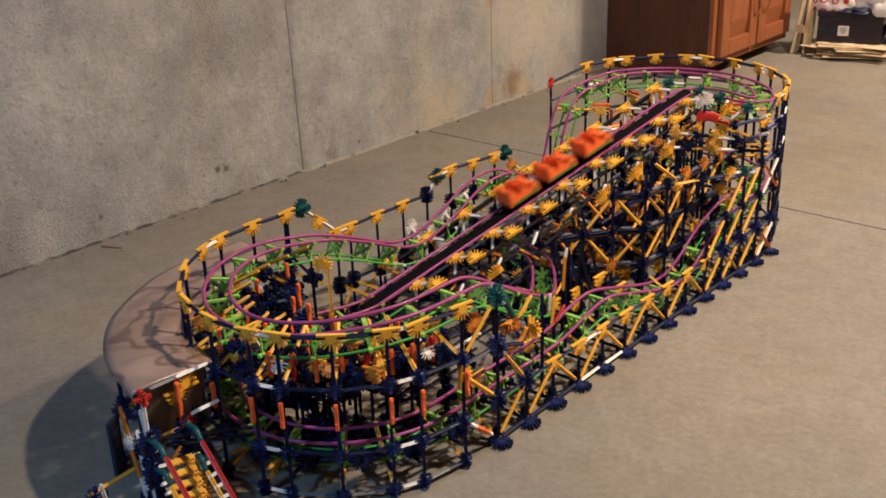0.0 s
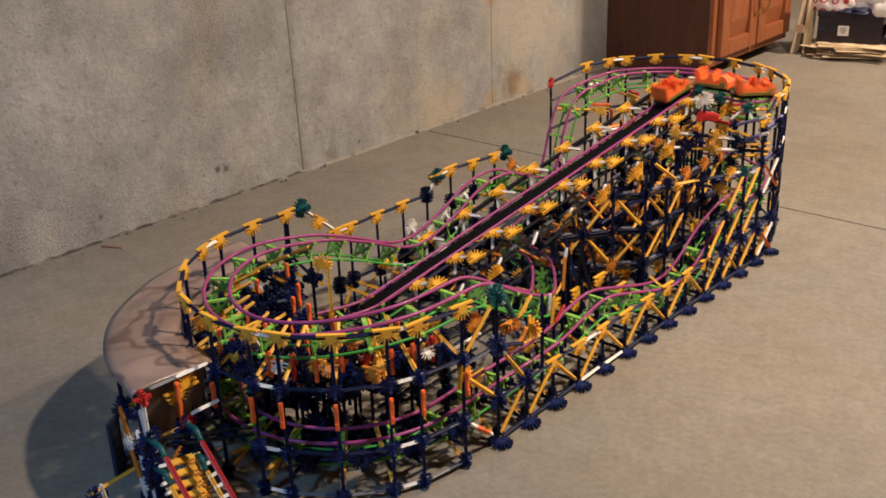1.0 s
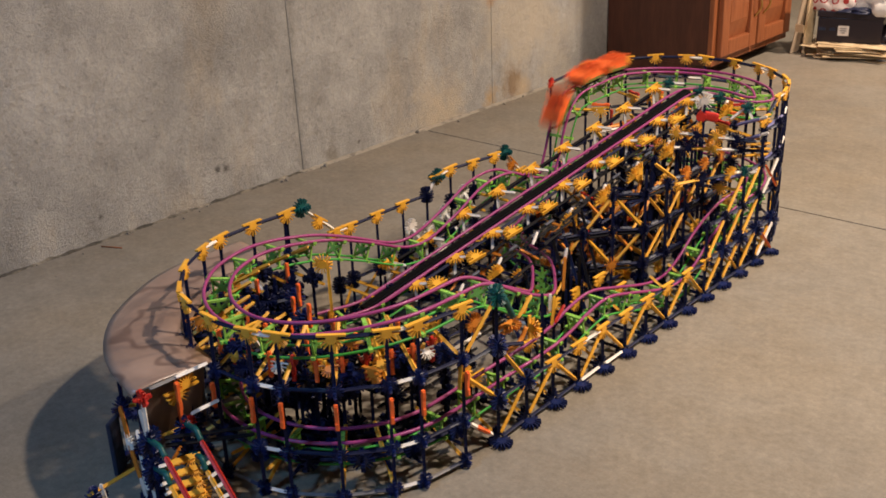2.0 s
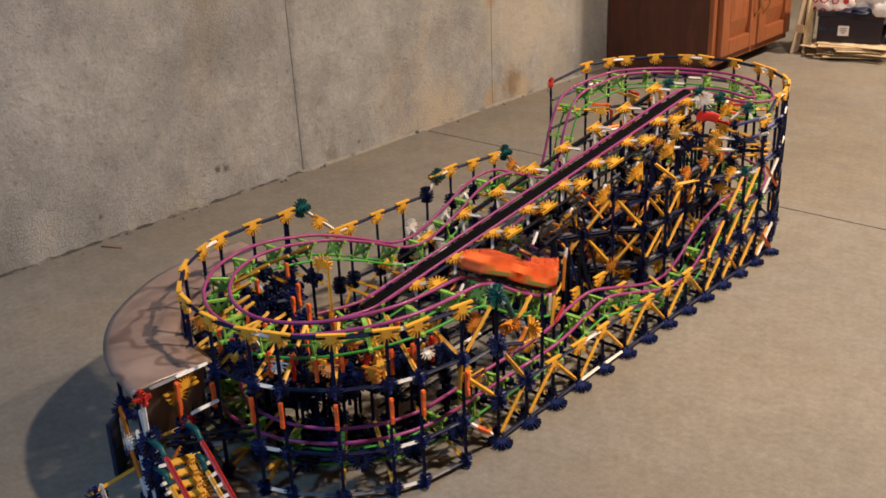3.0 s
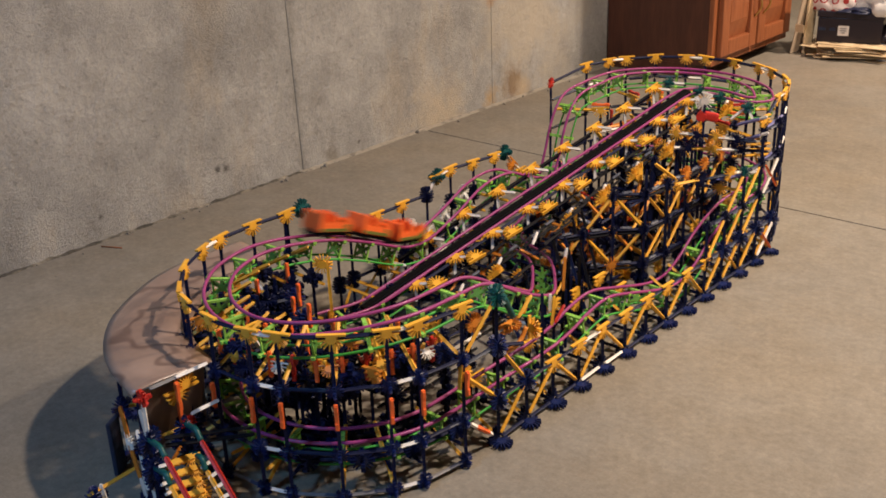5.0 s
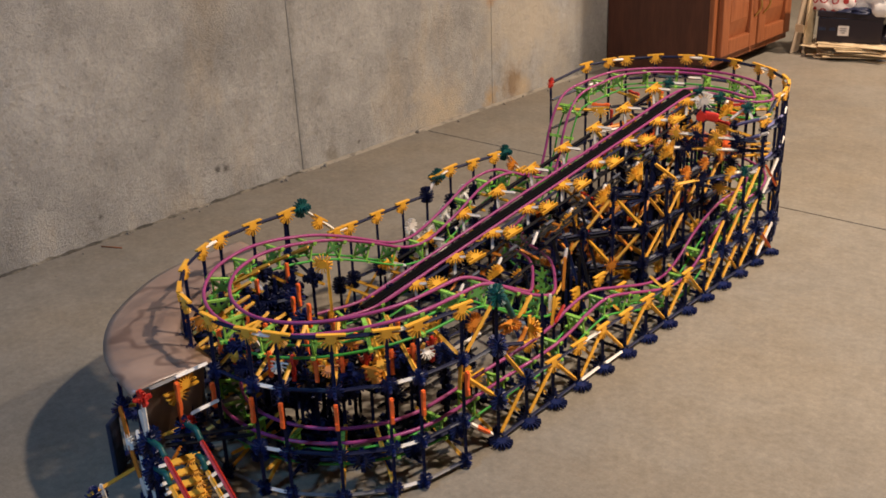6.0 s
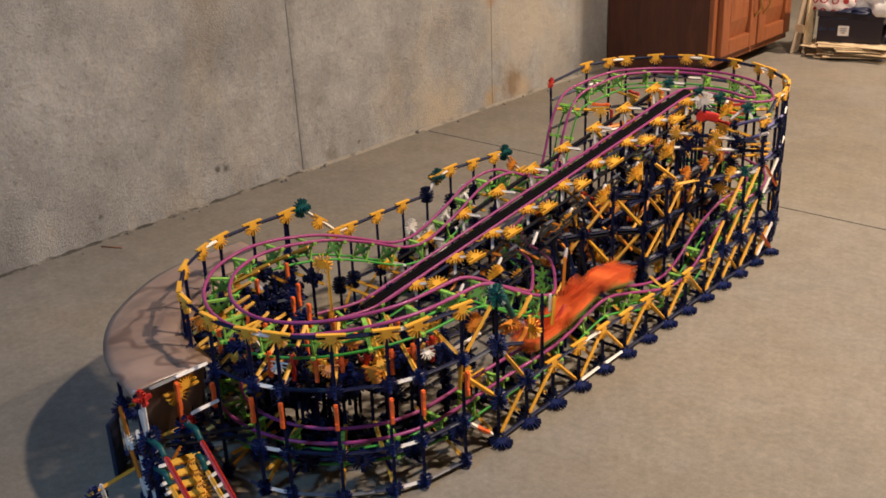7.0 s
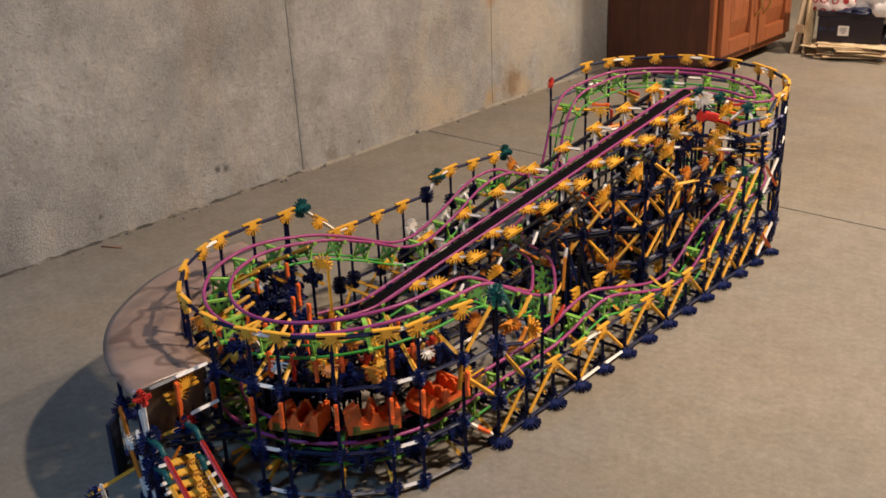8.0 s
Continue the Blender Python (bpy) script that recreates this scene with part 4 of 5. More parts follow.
def build_lift():
    d = (LIFT_HEAD - LIFT_FOOT).normalized()
    side = d.cross(UP).normalized()
    F = Vector((0, 1, 0))
    n = 9
    prev = {}

    def at(s, a, b):
        return LIFT_FOOT + d * s + side * a + UP * b

    def chained(key, p, mat, name="lift_beam"):
        if key in prev:
            rod(prev[key], p, mat, name)
        prev[key] = p
        return p

    for k in range(n):
        s = 0.092 + 0.0996 * k
        p = at(s, 0, 0)
        # a pair of connectors face to face on the open side, tied by a white rod
        one, two = at(s, 0.026, -0.004), at(s + 0.021, 0.064, -0.004)
        hub(one, d, side - UP * 0.25, YELLOW, "half", 1.15)
        hub(two, d, -side + UP * 0.25, YELLOW, "half", 1.15)
        rod(one, two, WHITE, "tie_rod", 0.008)
        rod(one - UP * 0.004, at(s - 0.008, 0.034, -0.040), WHITE, "tie_rod", 0.004)
        chained("one", one - UP * 0.006, NAVY)
        chained("two", two - UP * 0.010, BLACK)
        # lower beam with its own row of connectors
        beam = chained("beam", at(s + 0.02, 0.086, -0.024), BLACK)
        chained("beam_low", at(s + 0.02, 0.089, -0.033), BLACK)
        rod(beam + d * 0.03, beam + d * 0.055, SLATE, "sleeve", 0.0)
        rod(beam + d * 0.070 + UP * 0.004, beam + d * 0.092 + UP * 0.004, SLATE, "sleeve", 0.0)
        three = at(s + 0.038, 0.102, -0.034)
        if three.z > 0.02:
            hub(three, d, UP + side * 0.2, YELLOW, "half", 1.15)
            rod(three, at(s + 0.068, 0.090, -0.016), WHITE, "tie_rod", 0.006)
            if k > 2:
                hub(three + d * 0.020, UP, -d, YELLOW, "half", 1.05)
        # the far side: a beam with connectors tied to the trough
        left = at(s + 0.010, -0.080, 0.0)
        hub(left, d, side - UP * 0.2, YELLOW, "half", 1.15)
        rod(left, at(s + 0.032, -0.040, -0.006), WHITE, "tie_rod", 0.006)
        rod(left, at(s + 0.004, -0.070, -0.040), WHITE, "tie_rod", 0.006)
        chained("left", left - UP * 0.008, BLACK)
        chained("left_low", left - UP * 0.016 - side * 0.004, NAVY)
        # legs down to the floor
        for s, off in ((-1, 0.080), (1, 0.098)):
            foot = p + side * s * off
            top = foot.z - (0.016 if s < 0 else 0.045)
            levels = [v for v in (0.012, LOW, 0.157, 0.231) if v < top - 0.03] + [top]
            if len(levels) < 2:
                continue
            post(foot.x, foot.y, levels)
            for j, v in enumerate(levels[:-1]):
                if (j + k) % 2 and s > 0:
                    hub((foot.x, foot.y, v), UP, F, YELLOW if k % 4 else AMBER, "full", 0.95)
                else:
                    hub((foot.x, foot.y, v), UP, F, NAVY, "cross", 0.9)
                key = (s, "leg", j)
                if key in prev:
                    rod(prev[key], (foot.x, foot.y, v), NAVY, "ring_rod")
                    if j:
                        rod(prev[(s, "leg", j - 1)] if k % 2 else prev[key], (foot.x, foot.y, v) if k % 2 else (foot.x, foot.y, levels[j - 1]), YELLOW, "brace_rod")
                prev[key] = (foot.x, foot.y, v)
                if s > 0 and k % 2 == 0:
                    rod((foot.x, foot.y, v), (foot.x - 0.12, foot.y, v), NAVY, "cross_rod")


def build_tower():
    F = Vector((0, 1, 0))
    angles = (0, 11, 28, 39, 56, 67, 84, 101, 112, 129, 146, 157, 174)
    tops = [far_at(a, TOP) for a in angles]
    fence(tops)
    end = Vector((XL, 1.965, 0.342))
    rod(tops[-1], end, NAVY, "fence_rail")
    hub(end, UP, F, RED, "full", 0.75)
    start = Vector((XF, 2.01, 0.325))
    rod(tops[0], start, NAVY, "fence_rail")
    hub(start, F, -UP, YELLOW)
    levels = (0.012, LOW, 0.157, 0.231, 0.300)
    nodes = [start, *tops, end]
    for i, p in enumerate(nodes):
        post(p.x, p.y, (*levels[:4], p.z - 0.045, p.z))
        round_ = UP.cross(p - Vector((FAR.x, FAR.y, p.z)))
        for v in (*levels[:4], p.z - 0.045):
            hub((p.x, p.y, v), round_, UP, NAVY, "full", 0.55)
        if i + 1 < len(nodes):
            q = nodes[i + 1]
            for v in levels:
                m = ((LAVENDER, LAVENDER, WHITE, SLATE) if i < 4 else (WHITE, SLATE, NAVY, SLATE))[i % 4] if v > 0.2 else NAVY
                rod((p.x, p.y, v), (q.x, q.y, v), m, "ring_rod")
            if i % 2:
                rod((p.x, p.y, LOW), (q.x, q.y, 0.157), YELLOW, "brace_rod")
        if i % 2:
            continue
        inner = Vector((FAR.x, FAR.y, 0)).lerp(Vector((p.x, p.y, 0)), 0.58)
        post(inner.x, inner.y, (0.012, 0.157, 0.280))
        for v in (0.012, 0.157, 0.280):
            if v == 0.280:
                hub((inner.x, inner.y, v), p - Vector((FAR.x, FAR.y, p.z)), -UP, YELLOW)
            else:
                hub((inner.x, inner.y, v), UP, F, NAVY, "cross")
            rod((p.x, p.y, v), (inner.x, inner.y, v), YELLOW if v > 0.1 else NAVY, "cross_rod")
        pieces.append(("clip_bar", clip_mesh(), ORANGE if i % 4 else RED, basis(Vector((inner.x, inner.y, 0.292)), p - Vector((FAR.x, FAR.y, p.z)), UP)))
    rng = random.Random(31)
    for k in range(16):
        a, r = rng.uniform(60, 190), rng.uniform(0.03, 0.14)
        p = far_at(a, 0, r)
        h = rng.uniform(0.20, 0.285)
        post(p.x, p.y, (0.012, 0.10, h))
        hub((p.x, p.y, 0.10), UP, F, NAVY, "cross", 0.9)
        hub((p.x, p.y, 0.012), F, Vector((1, 0, 0)), NAVY, "full", 0.9)
        hub((p.x, p.y, h), Vector((math.cos(k), math.sin(k), 0.3)), -UP, (YELLOW, YELLOW, NAVY, AMBER)[k % 4], "half" if k % 4 != 2 else "cross", 1.15)
        q = far_at(a + 30, h - rng.uniform(-0.02, 0.05), r + 0.05)
        rod((p.x, p.y, h), q, (YELLOW, WHITE, NAVY, AMBER)[k % 4], "cross_rod", 0.006)
        if k % 3 == 0:
            pieces.append(("clip_bar", clip_mesh(), ORANGE if k % 2 else RED, basis(q, UP, Vector((1, 0, 0)))))
        if k % 3 == 1:
            rod(q, q + Vector((0.02, 0.03, -0.05)), YELLOW, "brace_rod", 0.0)
    # loose filler rods, toned dark for the dim depth of the tower
    tones = (NAVY, AMBER, BLACK, NAVY, AMBER, RED, BLACK, SLATE)
    for k in range(60):
        y = rng.uniform(1.52, 2.02)
        roof = min(0.03 + (y - 1.36) * 0.34, 0.25)
        x = rng.choice((-1.09, -1.12, -1.16, -1.20))
        z = rng.uniform(0.02, max(roof - 0.03, 0.04))
        a = Vector((x, y, z))
        b = a + Vector((rng.uniform(-0.06, 0.03), rng.choice((-0.075, 0.075, 0.05)), rng.choice((-0.06, 0.0, 0.06, 0.05))))
        b.z = min(max(b.z, 0.012), roof)
        rod(a, b, tones[k % 8], "brace_rod", 0.004)
        if k % 4 == 0:
            hub(a, UP, Vector((0, 1, 0)), AMBER if k % 8 else NAVY, "half" if k % 8 else "cross", 0.9)
        rod((a.x, a.y, 0.0), a, NAVY, "post", 0.002)
    # braced screen that runs from the lift's side out to the front track
    screen = [Vector(v) for v in ((-1.155, 1.450, 0), (-1.130, 1.505, 0), (-1.101, 1.558, 0), (-1.068, 1.610, 0), (-1.033, 1.661, 0), (-0.988, 1.706, 0), (-0.982, 1.780, 0), (-0.982, 1.855, 0), (-0.982, 1.930, 0), (-0.982, 2.004, 0))]
    heights_ = (LOW, LOW, 0.157, 0.157, 0.231, 0.231, 0.231, 0.231, 0.231, 0.231)
    rising = {(3, 1): 1, (4, 1): -1, (3, 0): -1, (4, 0): 1, (5, 0): 1, (6, 0): 1, (6, 1): 1, (5, 1): -1, (7, 0): -1, (7, 1): 1, (8, 1): 1, (2, 0): 1, (1, 0): -1}
    lv = (LOW, 0.157, 0.231)
    for i, p in enumerate(screen):
        mine = [v for v in lv if v <= heights_[i] + 0.001]
        post(p.x, p.y, (0.012, *mine))
        along = (screen[min(i + 1, 9)] - screen[max(i - 1, 0)]).normalized()
        for v in mine:
            if (i, v) == (4, LOW) or (i > 6 and v > 0.2):
                hub((p.x, p.y, v), along, UP, AMBER, "full", 1.0)
            else:
                hub((p.x, p.y, v), UP, along, NAVY, "cross", 0.8)
        if i < 9:
            q = screen[i + 1]
            for j, v in enumerate(lv):
                if v <= min(heights_[i], heights_[i + 1]) + 0.001:
                    a, b = p + UP * v, q + UP * v
                    rod(a, b, NAVY, "ring_rod")
                    rod(a - UP * 0.008, b - UP * 0.008, BLACK, "ring_rod")
                    rod(a.lerp(b, 0.25) + UP * 0.004, a.lerp(b, 0.60) + UP * 0.004, SLATE, "sleeve", 0.0)
            for j in (0, 1):
                turn = rising.get((i, j))
                if turn and lv[j + 1] <= max(heights_[i], heights_[i + 1]) + 0.001:
                    a, b = (lv[j], lv[j + 1]) if turn > 0 else (lv[j + 1], lv[j])
                    rod(p + UP * a, q + UP * b, YELLOW, "brace_rod", 0.012)
                    back_ = Vector((-0.035, 0.03, 0))
                    rod(p + back_ + UP * b, q + back_ + UP * a, AMBER, "brace_rod", 0.012)
    # stub from the lift's beam down to the screen
    rod((-0.986, 1.735, 0.284), (-0.982, 1.812, 0.233), YELLOW, "brace_rod", 0.0)
    rod(screen[5] + UP * 0.231, screen[5] + UP * 0.290, NAVY, "post")
    # open front face of the tower
    heights = {9: 0.157, 10: 0.157, 11: 0.231, 12: 0.300, 13: 0.325}
    for k in range(9, 14):
        y, h = 1.115 + BAY * k, heights[k]
        lv = [v for v in (LOW, 0.157, 0.231, 0.300) if v <= h + 0.001]
        post(XF, y, lv)
        for j, v in enumerate(lv):
            hub((XF, y, v), UP, F, TEAL if (k, v) == (11, 0.231) else NAVY, "cross", 0.72)
            if k < 13:
                nlv = heights[k + 1]
                if v <= nlv:
                    rod((XF, y, v), (XF, y + BAY, v), NAVY, "ring_rod")
                    rod((XF + 0.004, y + 0.02, v), (XF + 0.004, y + 0.045, v), SLATE, "sleeve", 0.0)
                up = (LOW, 0.157, 0.231, 0.300, 0.37)[j + 1]
                if up <= nlv + 0.001 and (k, j) in ((9, 0), (10, 1), (11, 0), (11, 1), (10, 0)):
                    rod((XF, y, v), (XF, y + BAY, up), YELLOW, "brace_rod")
    for z0, z1 in ((0.012, LOW), (0.157, 0.231)):
        rod((XF + 0.006, 1.115 + BAY * 12, z0), (XF + 0.006, 1.115 + BAY * 13, z1), WHITE, "brace_rod")
        rod((XF + 0.008, 1.115 + BAY * 12, z1), (XF + 0.008, 1.115 + BAY * 13, z0), ORANGE, "brace_rod")
    # lattice between the front track and the lift; third row added to darken the inside
    for i, x in enumerate((-1.075, -1.13, -1.30)):
        for k in range(6):
            y = 1.46 + 0.106 * k
            h = min(0.06 + (y - 1.40) * 0.36, 0.300) if i < 2 else (0.10 if y < 1.8 else 0.20)
            lv = [v for v in (0.012, LOW, 0.157, 0.231, 0.300) if v < h + 0.02]
            post(x, y, lv)
            for j, v in enumerate(lv):
                if (j + k + i) % 3 == 0:
                    hub((x, y, v), UP, Vector((1, 0, 0)), YELLOW if i == 0 else AMBER)
                    hub((x, y + 0.004, v), F, UP, YELLOW if i == 0 else AMBER)
                elif (j + k + i) % 5 == 1:
                    hub((x, y, v), UP, F, AMBER, "full", 0.9)
                else:
                    hub((x, y, v), UP, F, NAVY, "cross", 0.9)
                if k < 5:
                    rod((x, y, v), (x, y + 0.106, v), NAVY, "ring_rod")
                    if j + 1 < len(lv) and i == 0:
                        rod((x, y, lv[j + 1]), (x, y + 0.106, v), YELLOW, "brace_rod") if (j + k) % 2 else rod((x, y, v), (x, y + 0.106, lv[j + 1]), YELLOW, "brace_rod")
                if i == 0:
                    rod((x, y, v), (x - 0.07, y, v), YELLOW if (j + k) % 2 else WHITE, "cross_rod")
                if i == 1 and j < 2:
                    rod((x, y, v), (x - 0.10, y, v), NAVY, "cross_rod")
                    rod((x - 0.10, y, v), (x - 0.20, y, v), AMBER if k % 2 else NAVY, "cross_rod")
                if i == 2 and j + 1 < len(lv) and k < 5:
                    rod((x, y, v), (x, y + 0.106, lv[j + 1]), AMBER, "brace_rod")


def build_tower_head():
    """Loose beams and coloured pieces at the head of the lift."""
    F, S = Vector((0, 1, 0)), Vector((1, 0, 0))
    for a, b, kinds in (((-1.06, 1.95, 0.283), (XF, 1.985, 0.283), (WHITE, NAVY, WHITE, SLATE)), ((-1.08, 1.93, 0.252), (XF, 2.03, 0.252), (WHITE, YELLOW, WHITE, NAVY)), ((-0.985, 1.80, 0.222), (XF, 2.00, 0.220), (YELLOW, SLATE, WHITE)), ((-1.05, 1.90, 0.190), (XF, 1.95, 0.185), (WHITE, NAVY, YELLOW))):
        a, b = Vector(a), Vector(b)
        for k, mat in enumerate(kinds):
            rod(a.lerp(b, k / len(kinds)), a.lerp(b, (k + 1) / len(kinds)), mat, "cross_rod", 0.004)
            hub(a.lerp(b, k / len(kinds)), UP, b - a, NAVY if k % 2 else YELLOW, "full", 1.0)
        rod(a, (a.x, a.y, 0.10), NAVY, "post", 0.004)
    star, t1, t2, t3, t4 = (Vector(v) for v in ((-1.042, 2.030, 0.336), (-1.192, 2.140, 0.334), (-1.093, 2.101, 0.336), (-1.038, 2.091, 0.332), (-0.969, 2.086, 0.322)))
    for p in (t1, t2, t3, t4):
        hub(p, S, F - UP * 0.5, TEAL, "cross", 0.85)
    hub(star, Vector((0.74, 0.66, 0)), UP + Vector((0.1, -0.1, 0)), WHITE, "full", 1.2)
    rod(t1, t1 + Vector((0.040, 0.012, 0.0)), WHITE, "cross_rod", 0.006)
    rod(t2, t3, WHITE, "cross_rod", 0.008)
    rod(t4, t4 + Vector((-0.030, -0.020, -0.030)), WHITE, "cross_rod", 0.004)
    rod(t4, t4 + Vector((0.022, -0.006, -0.030)), WHITE, "cross_rod", 0.004)
    rod(star, star + Vector((-0.03, 0.01, 0.004)), WHITE, "cross_rod", 0.004)
    # a comb of yellow rods behind the front posts
    for u, v in (((-1.000, 2.093, 0.228), (-0.955, 2.186, 0.218)), ((-1.000, 2.095, 0.215), (-0.955, 2.189, 0.204)), ((-1.000, 2.097, 0.201), (-0.955, 2.192, 0.190)), ((-1.000, 2.100, 0.187), (-0.955, 2.194, 0.175))):
        rod(u, v, YELLOW, "cross_rod", 0.0)
    # lavender hand-rails that lead from the head to the front posts
    for u, v in (((-0.960, 2.013, 0.301), (-0.893, 1.985, 0.332)), ((-0.960, 2.014, 0.262), (-0.892, 1.992, 0.295)), ((-0.950, 1.922, 0.204), (-0.892, 1.945, 0.225))):
        u, v = Vector(u), Vector(v)
        rod(u, v, LAVENDER, "ring_rod", 0.0)
        rod(v, v + (v - u) * 0.35, WHITE, "ring_rod", 0.004)
        hub(u, v - u, UP, NAVY, "cross", 0.7)
        rod(u, (u.x, u.y, 0.012), NAVY, "post", 0.004)
    for p in (star, t1, t2, t3, t4):
        rod(p, (p.x, p.y, 0.157), NAVY, "post", 0.004)
        rod((p.x, p.y, 0.157), (p.x, p.y, 0.012), NAVY, "post", 0.004)
        hub((p.x, p.y, 0.157), UP, F, NAVY, "full", 0.8)
    bm = bmesh.new()
    box(bm, (0.034, 0.014, 0.020), pose(-1.030, 2.040, 0.302, 0, 8, 20), 0.005)
    cyl(bm, 0.011, 0.020, pose(-1.048, 2.034, 0.302, 90, 0, 20), 14)
    part("drive_block", bm, RED, coaster, "red-orange plastic drive block")


build_track()
build_tower_head()
build_near_loop()
build_near_core()
build_left_side()
build_front()
build_lift()
build_tower()


# -- the rock-printed tunnel sheet round the near end --
def rock(t, b):
    c = ramp_node(t, noise_node(t, 7, 4, 0.6), [(0.33, (0.20, 0.135, 0.108)), (0.67, (0.35, 0.25, 0.20))])
    crack = ramp_node(t, noise_node(t, 8, 2, 0.45), [(0.465, (1, 1, 1)), (0.49, (0.55, 0.51, 0.52)), (0.505, (0.58, 0.55, 0.56)), (0.525, (1, 1, 1))])
    t.links.new(mix_node(t, 1.0, c, crack, "MULTIPLY"), b.inputs["Base Color"])


ROCK = material("rock_print_sheet", (0.25, 0.15, 0.1), 0.3, build=rock)


def build_sheet():
    bm = bmesh.new()
    n, profile = 40, ((0.245, 0.196), (0.29, 0.199), (0.335, 0.200), (0.366, 0.198), (0.380, 0.194))
    rows = []
    for i in range(n + 1):
        a = -96 - (192 - 96) * i / n
        rows.append([bm.verts.new(near_at(a, z + 0.0012 * math.sin(i * 0.5), r)) for r, z in profile])
    for a, b in zip(rows, rows[1:]):
        for k in range(len(profile) - 1):
            f = bm.faces.new((a[k], b[k], b[k + 1], a[k + 1]))
            f.smooth = True
    bmesh.ops.recalc_face_normals(bm, faces=bm.faces)
    bmesh.ops.solidify(bm, geom=bm.faces[:], thickness=0.0015)
    part("tunnel_sheet", bm, ROCK, coaster, "brown rock-printed plastic tunnel sheet")


build_sheet()


def build_sheet_frame():
    """Legs, end clip and the inner wall of the tunnel."""
    bm, rows = bmesh.new(), []
    for i in range(13):
        r = 0.262 + 0.104 * i / 12
        rows.append([bm.verts.new(near_at(a + 0.7 * math.sin(i * 0.8), z, r)) for a, z in ((-97, 0.193), (-98.5, 0.150), (-100.5, 0.082))])
    for a, b in zip(rows, rows[1:]):
        for k in range(2):
            bm.faces.new((a[k], b[k], b[k + 1], a[k + 1])).smooth = True
    bmesh.ops.solidify(bm, geom=bm.faces[:], thickness=0.0015)
    part("tunnel_wall", bm, ROCK, coaster, "brown rock-printed plastic sheet")
    out = Vector((math.cos(radians(-95)), math.sin(radians(-95)), 0))
    rod(near_at(-95, 0.199, 0.27), near_at(-95, 0.197, 0.355), GREY, "sheet_clip", 0.0)
    rod(near_at(-94, 0.201, 0.262), near_at(-94.5, 0.199, 0.315), WHITE, "sheet_clip", 0.0)
    hub(near_at(-95, 0.182, 0.300), out, UP, YELLOW)
    hub(near_at(-95, 0.172, 0.315), out, -UP, YELLOW)
    for a in (-99, -118, -138, -158, -176):
        for r in (0.365, 0.285):
            q = near_at(a, 0, r)
            post(q.x, q.y, (0.012, 0.10, 0.196), NAVY)
            hub((q.x, q.y, 0.012), out, UP.cross(out), BLUE, "full")
            hub((q.x, q.y, 0.10), UP, out, BLUE, "cross")
        rod(near_at(a, 0.10, 0.365), near_at(a, 0.10, 0.285), YELLOW, "cross_rod")
        rod(near_at(a, 0.012, 0.365), near_at(a, 0.10, 0.285), AMBER, "brace_rod")


